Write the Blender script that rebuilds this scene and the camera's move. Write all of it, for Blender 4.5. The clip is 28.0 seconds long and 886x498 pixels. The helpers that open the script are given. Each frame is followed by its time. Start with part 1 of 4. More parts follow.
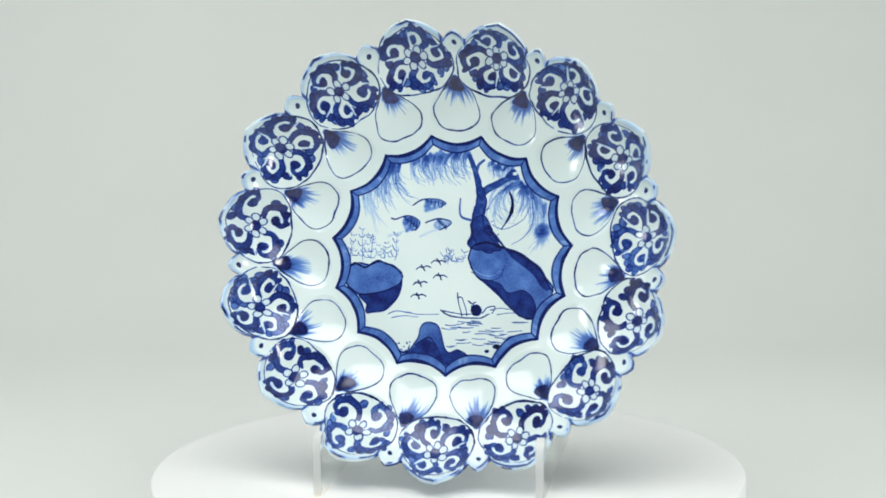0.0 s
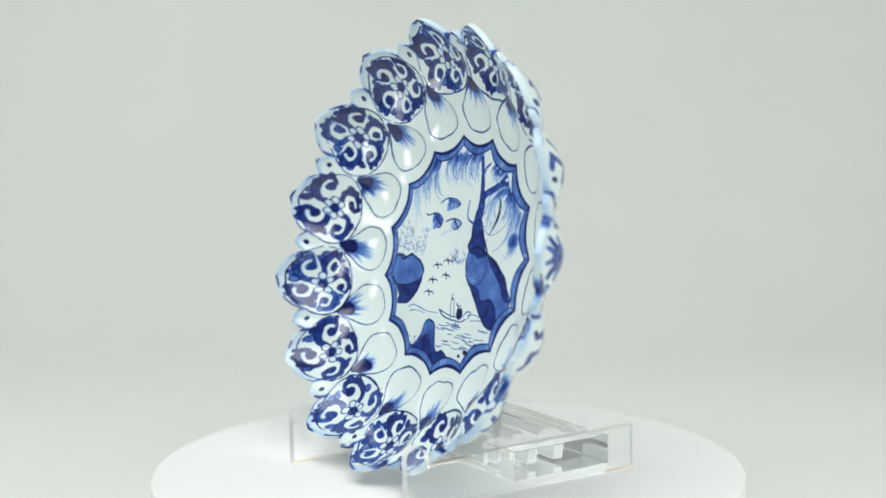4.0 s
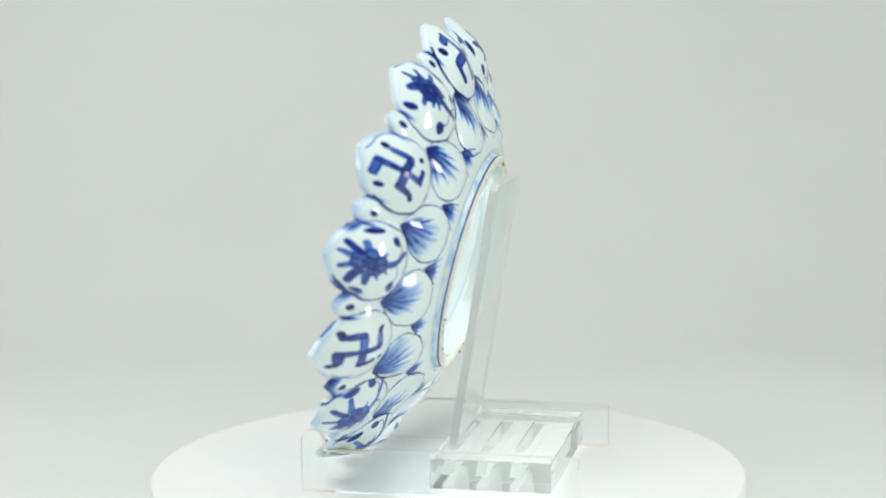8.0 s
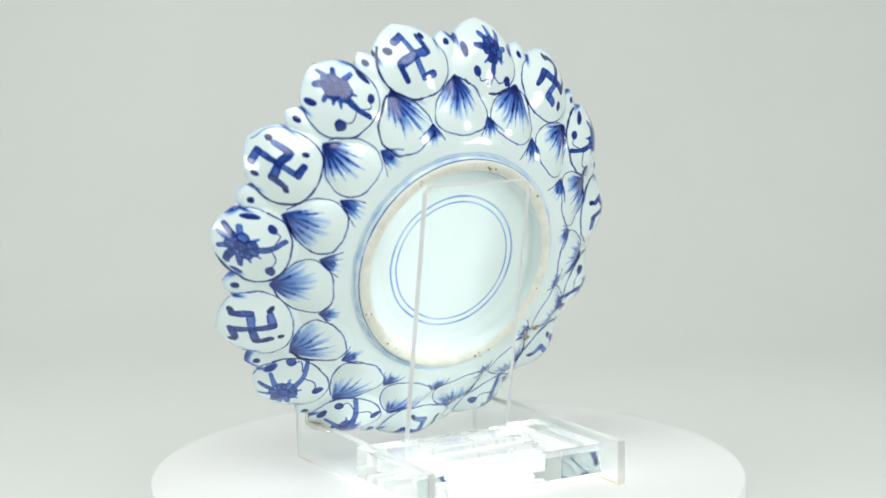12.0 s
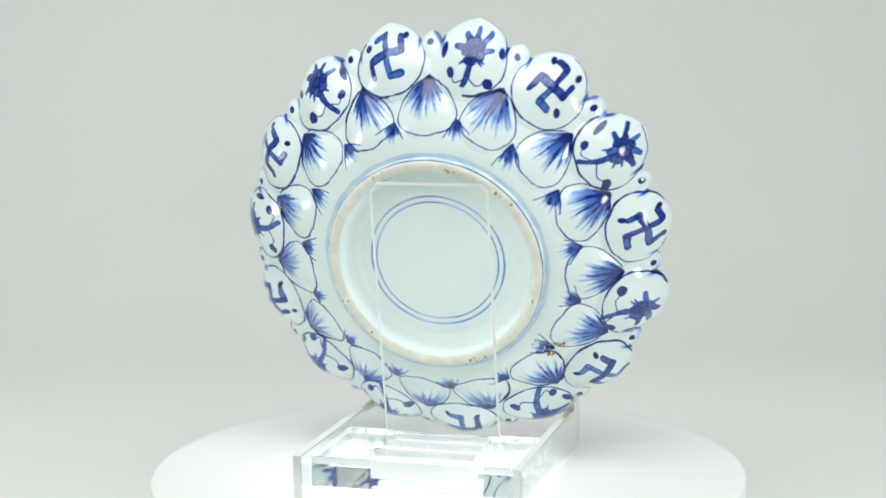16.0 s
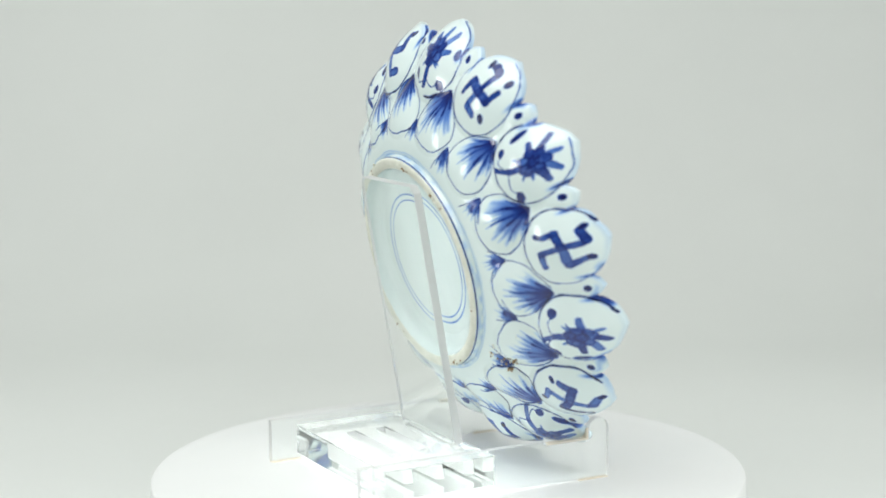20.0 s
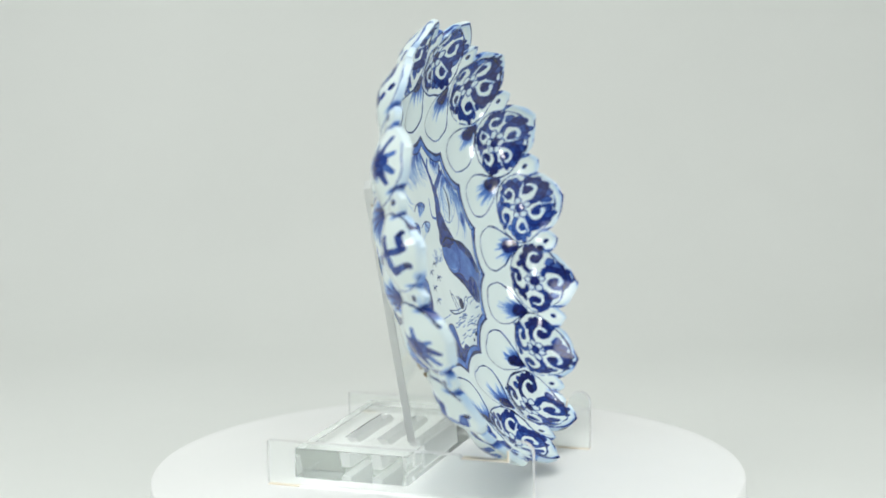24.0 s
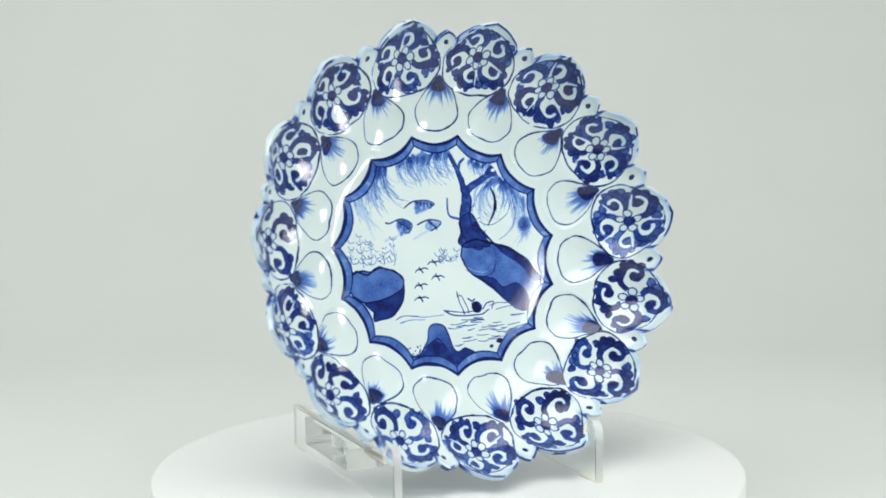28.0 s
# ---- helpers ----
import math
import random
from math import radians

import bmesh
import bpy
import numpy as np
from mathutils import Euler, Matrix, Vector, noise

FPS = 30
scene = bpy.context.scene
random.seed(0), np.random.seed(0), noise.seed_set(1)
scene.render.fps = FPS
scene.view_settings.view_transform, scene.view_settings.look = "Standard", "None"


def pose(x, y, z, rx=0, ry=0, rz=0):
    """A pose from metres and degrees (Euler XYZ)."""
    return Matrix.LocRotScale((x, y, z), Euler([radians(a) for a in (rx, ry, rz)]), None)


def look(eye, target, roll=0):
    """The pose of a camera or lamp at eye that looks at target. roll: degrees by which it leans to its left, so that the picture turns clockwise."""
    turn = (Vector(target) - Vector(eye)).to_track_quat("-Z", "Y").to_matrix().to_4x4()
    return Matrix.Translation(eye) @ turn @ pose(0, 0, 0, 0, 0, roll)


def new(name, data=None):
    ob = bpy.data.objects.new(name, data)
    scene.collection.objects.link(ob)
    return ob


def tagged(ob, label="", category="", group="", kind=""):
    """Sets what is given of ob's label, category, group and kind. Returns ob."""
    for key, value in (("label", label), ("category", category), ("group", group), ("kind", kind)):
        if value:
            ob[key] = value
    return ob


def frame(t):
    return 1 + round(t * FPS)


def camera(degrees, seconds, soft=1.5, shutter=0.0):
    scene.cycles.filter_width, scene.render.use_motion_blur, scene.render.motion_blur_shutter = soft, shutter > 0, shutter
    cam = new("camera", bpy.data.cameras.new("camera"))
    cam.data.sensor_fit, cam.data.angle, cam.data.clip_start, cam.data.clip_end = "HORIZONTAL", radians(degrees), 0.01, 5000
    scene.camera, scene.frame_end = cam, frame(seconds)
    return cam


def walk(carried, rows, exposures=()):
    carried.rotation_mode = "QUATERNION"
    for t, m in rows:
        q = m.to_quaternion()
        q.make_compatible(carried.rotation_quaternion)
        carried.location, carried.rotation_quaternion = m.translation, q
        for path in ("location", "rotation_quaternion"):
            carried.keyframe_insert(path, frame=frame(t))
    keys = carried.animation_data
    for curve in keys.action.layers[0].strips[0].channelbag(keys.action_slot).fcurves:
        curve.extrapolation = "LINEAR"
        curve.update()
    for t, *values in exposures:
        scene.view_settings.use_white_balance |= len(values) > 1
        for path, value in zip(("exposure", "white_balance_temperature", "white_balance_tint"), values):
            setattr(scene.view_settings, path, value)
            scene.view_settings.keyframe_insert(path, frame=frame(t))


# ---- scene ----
cam = camera(27.98, 28.0, 1.75)
EYE = (0.0, -1.175, 0.3269)
PITCH, YAW = radians(8.565), radians(-0.0915)
AIM = (EYE[0] + math.sin(YAW) * math.cos(PITCH), EYE[1] + math.cos(YAW) * math.cos(PITCH), EYE[2] - math.sin(PITCH))
cam.data.dof.use_dof = True
cam.data.dof.focus_distance = 1.195
cam.data.dof.aperture_fstop = 4.0
walk(cam, [(0.0, look(EYE, AIM, -0.63)), (28.0, look(EYE, AIM, -0.63))])

# ---- studio light ----
world = bpy.data.worlds.new("studio_air")
world.use_nodes = True
world.node_tree.nodes["Background"].inputs[0].default_value = (0.86, 0.93, 0.9, 1)
world.node_tree.nodes["Background"].inputs[1].default_value = 0.22
scene.world = world
scene.view_settings.exposure = 0.18


def softbox(name, eye, target, width, height, watts, tint=(0.985, 1.0, 0.985)):
    lamp = bpy.data.lights.new(name, "AREA")
    lamp.shape, lamp.size, lamp.size_y, lamp.energy, lamp.color = "RECTANGLE", width, height, watts, tint
    ob = new(name, lamp)
    ob.matrix_world = look(eye, target)
    return ob


softbox("softbox_left", (-1.34, -0.40, 0.28), (0, -0.85, 0.24), 0.48, 0.34, 3.5)
softbox("softbox_right", (1.25, -0.58, 0.31), (-0.30, -0.40, 0.10), 0.25, 0.33, 5.2)
softbox("softbox_top", (-0.16, -0.78, 1.65), (-0.05, -0.14, 0.1), 2.0, 1.3, 27.5)
# Fill lamp with no known source, added to lift the paper sweep's brightness.
softbox("backdrop_fill", (-0.95, 0.35, 2.1), (-0.80, 1.25, 0.30), 0.9, 0.4, 2.4)


# ---- materials ----
def material(name, roughness=0.5, **inputs):
    m = bpy.data.materials.new(name)
    m.use_nodes = True
    shader = m.node_tree.nodes["Principled BSDF"]
    shader.inputs["Roughness"].default_value = roughness
    for key, value in inputs.items():
        shader.inputs[key.replace("_", " ")].default_value = value
    return m, m.node_tree, shader


def noise_node(tree, scale, detail=3.0, rough=0.55):
    coords = tree.nodes.new("ShaderNodeTexCoord")
    n = tree.nodes.new("ShaderNodeTexNoise")
    n.inputs["Scale"].default_value = scale
    n.inputs["Detail"].default_value = detail
    n.inputs["Roughness"].default_value = rough
    tree.links.new(coords.outputs["Object"], n.inputs["Vector"])
    return n


def ramp_node(tree, source, stops):
    n = tree.nodes.new("ShaderNodeValToRGB")
    e = n.color_ramp.elements
    while len(e) < len(stops):
        e.new(0.5)
    for item, (at, colour) in zip(e, stops):
        item.position, item.color = at, (*colour, 1)
    tree.links.new(source, n.inputs[0])
    return n


def bump_node(tree, source, shader, strength, distance):
    n = tree.nodes.new("ShaderNodeBump")
    n.inputs["Strength"].default_value = strength
    n.inputs["Distance"].default_value = distance
    tree.links.new(source, n.inputs["Height"])
    tree.links.new(n.outputs[0], shader.inputs["Normal"])
    return n


def mottled(name, dark, light, scale, roughness, bump=0.0, **inputs):
    m, tree, shader = material(name, roughness, **inputs)
    n = noise_node(tree, scale, 4.0)
    r = ramp_node(tree, n.outputs["Fac"], [(0.3, dark), (0.7, light)])
    tree.links.new(r.outputs[0], shader.inputs["Base Color"])
    if bump:
        fine = noise_node(tree, scale * 9, 3.0)
        bump_node(tree, fine.outputs["Fac"], shader, bump, 0.001)
    return m


def porcelain_material():
    """White glaze over cobalt: the mesh attribute 'cobalt' says how much pigment lies under it."""
    m, tree, shader = material("glazed_porcelain", 0.09, IOR=1.58)
    paint = tree.nodes.new("ShaderNodeAttribute")
    paint.attribute_name = "cobalt"
    cobalt = ramp_node(tree, paint.outputs["Fac"], [
        (0.0, (0.77, 0.875, 0.868)), (0.12, (0.45, 0.63, 0.84)), (0.3, (0.105, 0.230, 0.61)), (0.5, (0.019, 0.056, 0.285)),
        (0.7, (0.010, 0.017, 0.130)), (0.85, (0.008, 0.011, 0.070)), (1.0, (0.004, 0.006, 0.020))])
    cloudy = noise_node(tree, 22.0, 3.0)
    tone = ramp_node(tree, cloudy.outputs["Fac"], [(0.3, (0.93, 0.95, 0.95)), (0.7, (1, 1, 1))])
    mix = tree.nodes.new("ShaderNodeMix")
    mix.data_type, mix.blend_type = "RGBA", "MULTIPLY"
    mix.inputs["Factor"].default_value = 1.0
    tree.links.new(cobalt.outputs[0], mix.inputs["A"])
    tree.links.new(tone.outputs[0], mix.inputs["B"])
    tree.links.new(mix.outputs["Result"], shader.inputs["Base Color"])
    ripple = noise_node(tree, 90.0, 2.0)
    soft = bump_node(tree, ripple.outputs["Fac"], shader, 0.12, 0.0012)
    # pinholes where the pigment lies thick under the glaze
    pits = noise_node(tree, 1500.0, 1.0)
    thick = tree.nodes.new("ShaderNodeMath")
    thick.operation = "MULTIPLY"
    tree.links.new(pits.outputs["Fac"], thick.inputs[0])
    tree.links.new(paint.outputs["Fac"], thick.inputs[1])
    skin = bump_node(tree, thick.outputs[0], shader, 0.16, 0.0004)
    tree.links.new(soft.outputs[0], skin.inputs["Normal"])
    return m


def acrylic_material(name, tint, rough):
    m = bpy.data.materials.new(name)
    m.use_nodes = True
    tree = m.node_tree
    tree.nodes.remove(tree.nodes["Principled BSDF"])
    glass = tree.nodes.new("ShaderNodeBsdfGlass")
    glass.inputs["Color"].default_value = (*tint, 1)
    glass.inputs["IOR"].default_value = 1.49
    r = noise_node(tree, 60.0, 4.0)
    smear = tree.nodes.new("ShaderNodeMapRange")
    smear.inputs["From Min"].default_value, smear.inputs["From Max"].default_value = 0.45, 0.8
    smear.inputs["To Min"].default_value, smear.inputs["To Max"].default_value = rough, rough + 0.03
    tree.links.new(r.outputs["Fac"], smear.inputs["Value"])
    tree.links.new(smear.outputs[0], glass.inputs["Roughness"])
    tree.links.new(glass.outputs[0], tree.nodes["Material Output"].inputs["Surface"])
    return m


def acrylic_edge_material(name, scatter, rough):
    """Sawn and polished edges: glass, with white mixed in for the light the sheet pipes."""
    m = acrylic_material(name, (0.97, 0.985, 0.98), rough)
    tree = m.node_tree
    glass = next(n for n in tree.nodes if n.type == "BSDF_GLASS")
    cloud = tree.nodes.new("ShaderNodeBsdfTranslucent")
    cloud.inputs["Color"].default_value = (0.95, 0.965, 0.96, 1)
    white = tree.nodes.new("ShaderNodeBsdfDiffuse")
    white.inputs["Color"].default_value = (0.93, 0.945, 0.94, 1)
    both = tree.nodes.new("ShaderNodeMixShader")
    both.inputs[0].default_value = 0.5
    tree.links.new(cloud.outputs[0], both.inputs[1])
    tree.links.new(white.outputs[0], both.inputs[2])
    mix = tree.nodes.new("ShaderNodeMixShader")
    mix.inputs[0].default_value = scatter
    tree.links.new(glass.outputs[0], mix.inputs[1])
    tree.links.new(both.outputs[0], mix.inputs[2])
    tree.links.new(mix.outputs[0], tree.nodes["Material Output"].inputs["Surface"])
    return m


def sawn_edges(ob, axis):
    """Gives the thin faces of a sheet, those that do not face along its axis, the edge material."""
    ob.data.materials.append(ACRYLIC_EDGE)
    for face in ob.data.polygons:
        if abs(face.normal[axis]) < 0.9:
            face.material_index = 1
    return ob


def frosted_slots(ob):
    """The slots' sawn walls are milky, with extra white that keeps the slab bright."""
    ob.data.materials.append(ACRYLIC_SLOT)
    for face in ob.data.polygons:
        c = face.center
        if abs(c.x) < 0.034 and 0.006 < c.y < 0.0612 and c.z > 0.006 and (abs(face.normal.z) < 0.5 or c.z < 0.015):
            face.material_index = 1


PORCELAIN = porcelain_material()
BISCUIT = mottled("unglazed_biscuit_clay", (0.69, 0.71, 0.61), (0.84, 0.85, 0.76), 160.0, 0.8, 0.5)
GRIT = mottled("brown_kiln_grit", (0.12, 0.07, 0.03), (0.42, 0.30, 0.15), 900.0, 0.6, 0.3)
ACRYLIC = acrylic_material("clear_acrylic", (0.985, 0.995, 0.99), 0.0)
# Mostly white: stands in for light that clear edges would carry.
ACRYLIC_EDGE = acrylic_edge_material("whitened_acrylic_edge", 0.8, 0.02)
# Sawn frosting, whitened beyond its own to brighten the slab's dark inside.
ACRYLIC_SLOT = acrylic_edge_material("sawn_acrylic_slot", 0.8, 0.08)
TAPE = mottled("cream_padding_tape", (0.76, 0.69, 0.56), (0.87, 0.82, 0.71), 120.0, 0.7, 0.3)
DISC_WHITE = mottled("matt_white_plastic", (0.855, 0.87, 0.86), (0.88, 0.89, 0.88), 9.0, 0.42, 0.04)
PAPER = mottled("pale_grey_backdrop_paper", (0.735, 0.76, 0.735), (0.77, 0.795, 0.77), 2.2, 0.85, 0.05)
# Tones of the unseen room, picked for what glaze and acrylic reflect.
WALL = mottled("unseen_room_grey", (0.21, 0.215, 0.21), (0.25, 0.255, 0.25), 1.5, 0.8, 0.05)
CEILING = mottled("unseen_ceiling_white", (0.80, 0.815, 0.80), (0.85, 0.865, 0.85), 1.5, 0.8, 0.05)


# ---- mesh helpers ----
def part(name, bm, mat, parent=None, label="", smooth=False):
    """Links a bmesh as one mesh object, under a thing or under a part."""
    me = bpy.data.meshes.new(name)
    bm.to_mesh(me)
    bm.free()
    me.materials.append(mat)
    if smooth:
        me.polygons.foreach_set("use_smooth", np.ones(len(me.polygons), dtype=bool))
    ob = new(name, me)
    ob.parent = parent
    return tagged(ob, label)


def grid_mesh(name, points, mat, parent=None, label="", flip=False, closed=False, cobalt=None):
    """A sheet of rows x columns of points as one smooth mesh, with its pigment."""
    rows, cols = points.shape[:2]
    i = np.arange(rows * cols).reshape(rows, cols)
    if closed:
        i = np.concatenate([i, i[:, :1]], axis=1)
    a, b, c, d = i[:-1, :-1], i[1:, :-1], i[1:, 1:], i[:-1, 1:]
    quads = np.stack([a, d, c, b] if flip else [a, b, c, d], axis=-1).reshape(-1, 4)
    me = bpy.data.meshes.new(name)
    me.vertices.add(rows * cols)
    me.vertices.foreach_set("co", points.reshape(-1).astype(np.float32))
    me.loops.add(quads.size)
    me.loops.foreach_set("vertex_index", quads.reshape(-1).astype(np.int32))
    me.polygons.add(len(quads))
    me.polygons.foreach_set("loop_start", np.arange(0, quads.size, 4, dtype=np.int32))
    me.polygons.foreach_set("use_smooth", np.ones(len(quads), dtype=bool))
    me.update(calc_edges=True)
    me.materials.append(mat)
    if cobalt is not None:
        layer = me.attributes.new("cobalt", "FLOAT", "POINT")
        layer.data.foreach_set("value", cobalt.reshape(-1).astype(np.float32))
    ob = new(name, me)
    ob.parent = parent
    return tagged(ob, label)


def box_bm(x0, x1, y0, y1, z0, z1, bevel=0.0):
    bm = bmesh.new()
    bmesh.ops.create_cube(bm, size=1.0)
    for v in bm.verts:
        v.co = Vector(((x0 + x1) / 2 + v.co.x * (x1 - x0), (y0 + y1) / 2 + v.co.y * (y1 - y0), (z0 + z1) / 2 + v.co.z * (z1 - z0)))
    if bevel:
        bmesh.ops.bevel(bm, geom=bm.edges[:], offset=bevel, segments=2, affect="EDGES", profile=0.6)
    return bm


def prism_bm(outline, x0, x1, bevel=0.0):
    """A flat outline in y and z, given a thickness along x."""
    bm = bmesh.new()
    near = [bm.verts.new((x0, y, z)) for y, z in outline]
    far = [bm.verts.new((x1, y, z)) for y, z in outline]
    bm.faces.new(near[::-1])
    bm.faces.new(far)
    for k in range(len(outline)):
        n = (k + 1) % len(outline)
        bm.faces.new((near[k], near[n], far[n], far[k]))
    bmesh.ops.recalc_face_normals(bm, faces=bm.faces[:])
    if bevel:
        edges = [e for e in bm.edges if e.calc_face_angle(0) > 0.9]
        bmesh.ops.bevel(bm, geom=edges, offset=bevel, segments=2, affect="EDGES", profile=0.6)
    return bm


def lathe_points(profile, count):
    a = np.linspace(0, 2 * np.pi, count, endpoint=False)
    pr = np.array(profile)
    return np.stack([pr[:, :1] * np.cos(a), pr[:, :1] * np.sin(a), np.repeat(pr[:, 1:], count, axis=1)], axis=-1)


# ---- backdrop and unseen added room ----
def backdrop():
    """A paper sweep: flat on the table, curving up into the wall behind."""
    prof = [(-1.7, FLOOR_Z)]
    prof += [(0.62 + 0.62 * math.sin(a), FLOOR_Z + 0.62 * (1 - math.cos(a))) for a in np.linspace(0, math.pi / 2, 28)]
    prof += [(1.24, 2.3)]
    xs = np.linspace(-1.7, 1.7, 9)
    pts = np.array([[(x, y, z) for x in xs] for y, z in prof])
    ob = grid_mesh("backdrop", pts, PAPER, flip=True)
    return tagged(ob, "pale grey seamless paper sweep behind the turntable", "backdrop", kind="structure")


FLOOR_Z = -0.055
backdrop()


# Out-of-view enclosure, added to steer reflections and bounced light.
def room():
    for name, dims in (("wall_north", (-1.75, 1.75, 1.7, 1.8, -0.9, 2.4)), ("wall_south", (-1.75, 1.75, -2.4, -2.3, -0.9, 2.4)),
                       ("wall_west", (-1.85, -1.75, -2.4, 1.8, -0.9, 2.4)), ("wall_east", (1.75, 1.85, -2.4, 1.8, -0.9, 2.4)),
                       ("floor", (-1.85, 1.85, -2.4, 1.8, -1.0, -0.9)), ("ceiling", (-1.85, 1.85, -2.4, 1.8, 2.4, 2.5))):
        ob = part(name, box_bm(*dims), CEILING if name == "ceiling" else WALL)
        tagged(ob, ("unseen added white " if name == "ceiling" else "unseen added grey ") + name.split("_")[0], name.split("_")[0], kind="structure")


room()


# ---- turntable ----
def turntable():
    thing = new("turntable")
    tagged(thing, "round matt white turntable disc on a low base", "turntable")
    edge = [(0.0001, 0.0), (0.05, 0.0), (0.15, 0.0), (0.192, 0.0), (0.1982, 0.0), (0.1994, -0.0004), (0.2, -0.0014), (0.2002, -0.003), (0.2002, -0.0145), (0.1994, -0.016), (0.19, -0.0165), (0.0001, -0.0165)]
    grid_mesh("disc", lathe_points(edge, 160), DISC_WHITE, thing, flip=True, closed=True)
    foot = [(0.0001, -0.017), (0.118, -0.017), (0.12, -0.019), (0.128, -0.052), (0.128, -0.0549), (0.0001, -0.0549)]
    grid_mesh("base", lathe_points(foot, 96), DISC_WHITE, thing, flip=True, closed=True)
    return thing


TURNTABLE = turntable()


# ---- acrylic stand ----
def clear(ob):
    ob.visible_shadow = False
    return ob


def side_plate_outline():
    pts = [(0.1005, 0.0008), (0.1005, 0.0298), (-0.0325, 0.0298), (-0.0335, 0.0272), (-0.0655, 0.0272)]
    pts += [(-0.0735 + 0.0078 * math.cos(a), 0.0335 + 0.0078 * math.sin(a)) for a in np.linspace(0, math.pi, 11)]
    return pts + [(-0.0813, 0.0008)]


def slotted_block(x1, y0, y1, z0, z1, slots, half):
    """A clear slab with slots let into its top, the middle part alone, leaning like the panel that stands in one."""
    xs = [-x1, -half, half, x1]
    ys = [y0]
    for c, w in slots:
        ys += [c - w / 2, c + w / 2]
    ys.append(y1)
    bm = bmesh.new()
    floor_z = z0 + 0.003

    def height(i, j):
        return floor_z if i == 1 and j % 2 == 1 else z1

    seen = {}

    def vert(x, y, z):
        y = y - 0.0028 if z == floor_z else y
        key = (round(x, 6), round(y, 6), round(z, 6))
        if key not in seen:
            seen[key] = bm.verts.new((x, y, z))
        return seen[key]

    nx, ny = len(xs) - 1, len(ys) - 1
    for i in range(nx):
        for j in range(ny):
            h = height(i, j)
            bm.faces.new([vert(xs[i], ys[j], h), vert(xs[i + 1], ys[j], h), vert(xs[i + 1], ys[j + 1], h), vert(xs[i], ys[j + 1], h)])
            bm.faces.new([vert(xs[i], ys[j + 1], z0), vert(xs[i + 1], ys[j + 1], z0), vert(xs[i + 1], ys[j], z0), vert(xs[i], ys[j], z0)])
            for di, dj, (a, b) in ((-1, 0, ((i, j + 1), (i, j))), (1, 0, ((i + 1, j), (i + 1, j + 1))), (0, -1, ((i, j), (i + 1, j))), (0, 1, ((i + 1, j + 1), (i, j + 1)))):
                ii, jj = i + di, j + dj
                inside = 0 <= ii < nx and 0 <= jj < ny
                low = height(ii, jj) if inside else z0
                if low < h:
                    (ax, ay), (bx, by) = (xs[a[0]], ys[a[1]]), (xs[b[0]], ys[b[1]])
                    bm.faces.new([vert(ax, ay, low), vert(bx, by, low), vert(bx, by, h), vert(ax, ay, h)])
    bmesh.ops.recalc_face_normals(bm, faces=bm.faces[:])
    bmesh.ops.dissolve_limit(bm, angle_limit=0.01, verts=bm.verts[:], edges=bm.edges[:])
    edges = [e for e in bm.edges if e.is_manifold and e.calc_face_angle(0) > 0.9]
    bmesh.ops.bevel(bm, geom=edges, offset=0.0004, segments=1, affect="EDGES")
    return bm


def acrylic_stand():
    thing = new("display_stand")
    tagged(thing, "clear acrylic plate stand with a slotted base and leaning back panel", "plate stand")
    for side in (-1, 1):
        lo, hi = sorted((side * 0.0690, side * 0.0745))
        plate = clear(part("side_plate", prism_bm(side_plate_outline(), lo, hi, 0.0005), ACRYLIC, thing, "clear acrylic side plate with a rounded front hook"))
        sawn_edges(plate, 0)
        lo, hi = sorted((side * 0.0692, side * 0.0743))
        tape = prism_bm([(-0.0345, 0.0274), (-0.0345, 0.0284), (-0.0640, 0.0284), (-0.0644, 0.0350), (-0.0655, 0.0350), (-0.0655, 0.0274)], lo, hi)
        part("padding_strip", tape, TAPE, plate, "cream padding strip in the hook")
        for y0, y1 in ((0.078, 0.1002), (-0.081, -0.0585)):
            part("foot_pad", box_bm(lo, hi, y0, y1, 0.0, 0.0008), TAPE, plate, "thin cream foot pad")
    clear(part("base_block", slotted_block(0.0688, 0.0035, 0.0822, 0.0052, 0.0250, [(0.0130, 0.0072), (0.0352, 0.0072), (0.0574, 0.0072)], 0.0335), ACRYLIC, thing, "thick clear acrylic slab with three slots"))
    frosted_slots(scene.objects["base_block"])
    panel = bmesh.new()
    lean = math.atan2(0.0412 - 0.0120, 0.1985 - 0.0262)
    outline = [(-0.0325, -0.018), (0.0325, -0.018), (0.0325, 0.0), (0.0392, 0.0), (0.0392, 0.1700), (0.0352, 0.1745), (-0.0352, 0.1745), (-0.0392, 0.1700), (-0.0392, 0.0), (-0.0325, 0.0)]
    back = [panel.verts.new((x, -0.0028, z)) for x, z in outline]
    front = [panel.verts.new((x, 0.0028, z)) for x, z in outline]
    panel.faces.new(back)
    panel.faces.new(front[::-1])
    for k in range(len(outline)):
        n = (k + 1) % len(outline)
        panel.faces.new((back[n], back[k], front[k], front[n]))
    bmesh.ops.recalc_face_normals(panel, faces=panel.faces[:])
    bmesh.ops.bevel(panel, geom=[e for e in panel.edges if e.calc_face_angle(0) > 0.5], offset=0.0004, segments=1, affect="EDGES")
    ob = clear(part("back_panel", panel, ACRYLIC, thing, "clear acrylic panel leaning back from a slot"))
    sawn_edges(ob, 1)
    ob.matrix_basis = Matrix.Translation((0, 0.0120, 0.0262)) @ Matrix.Rotation(-lean, 4, "X")
    return thing


STAND = acrylic_stand()

# ---- painted dish ----
SECTORS, COLS = 15, 128
STEP = 2 * np.pi / SECTORS
FIRST = radians(101.0)
R_WELL, R_SPLIT, R_RIM = 0.083, 0.1135, 0.1450


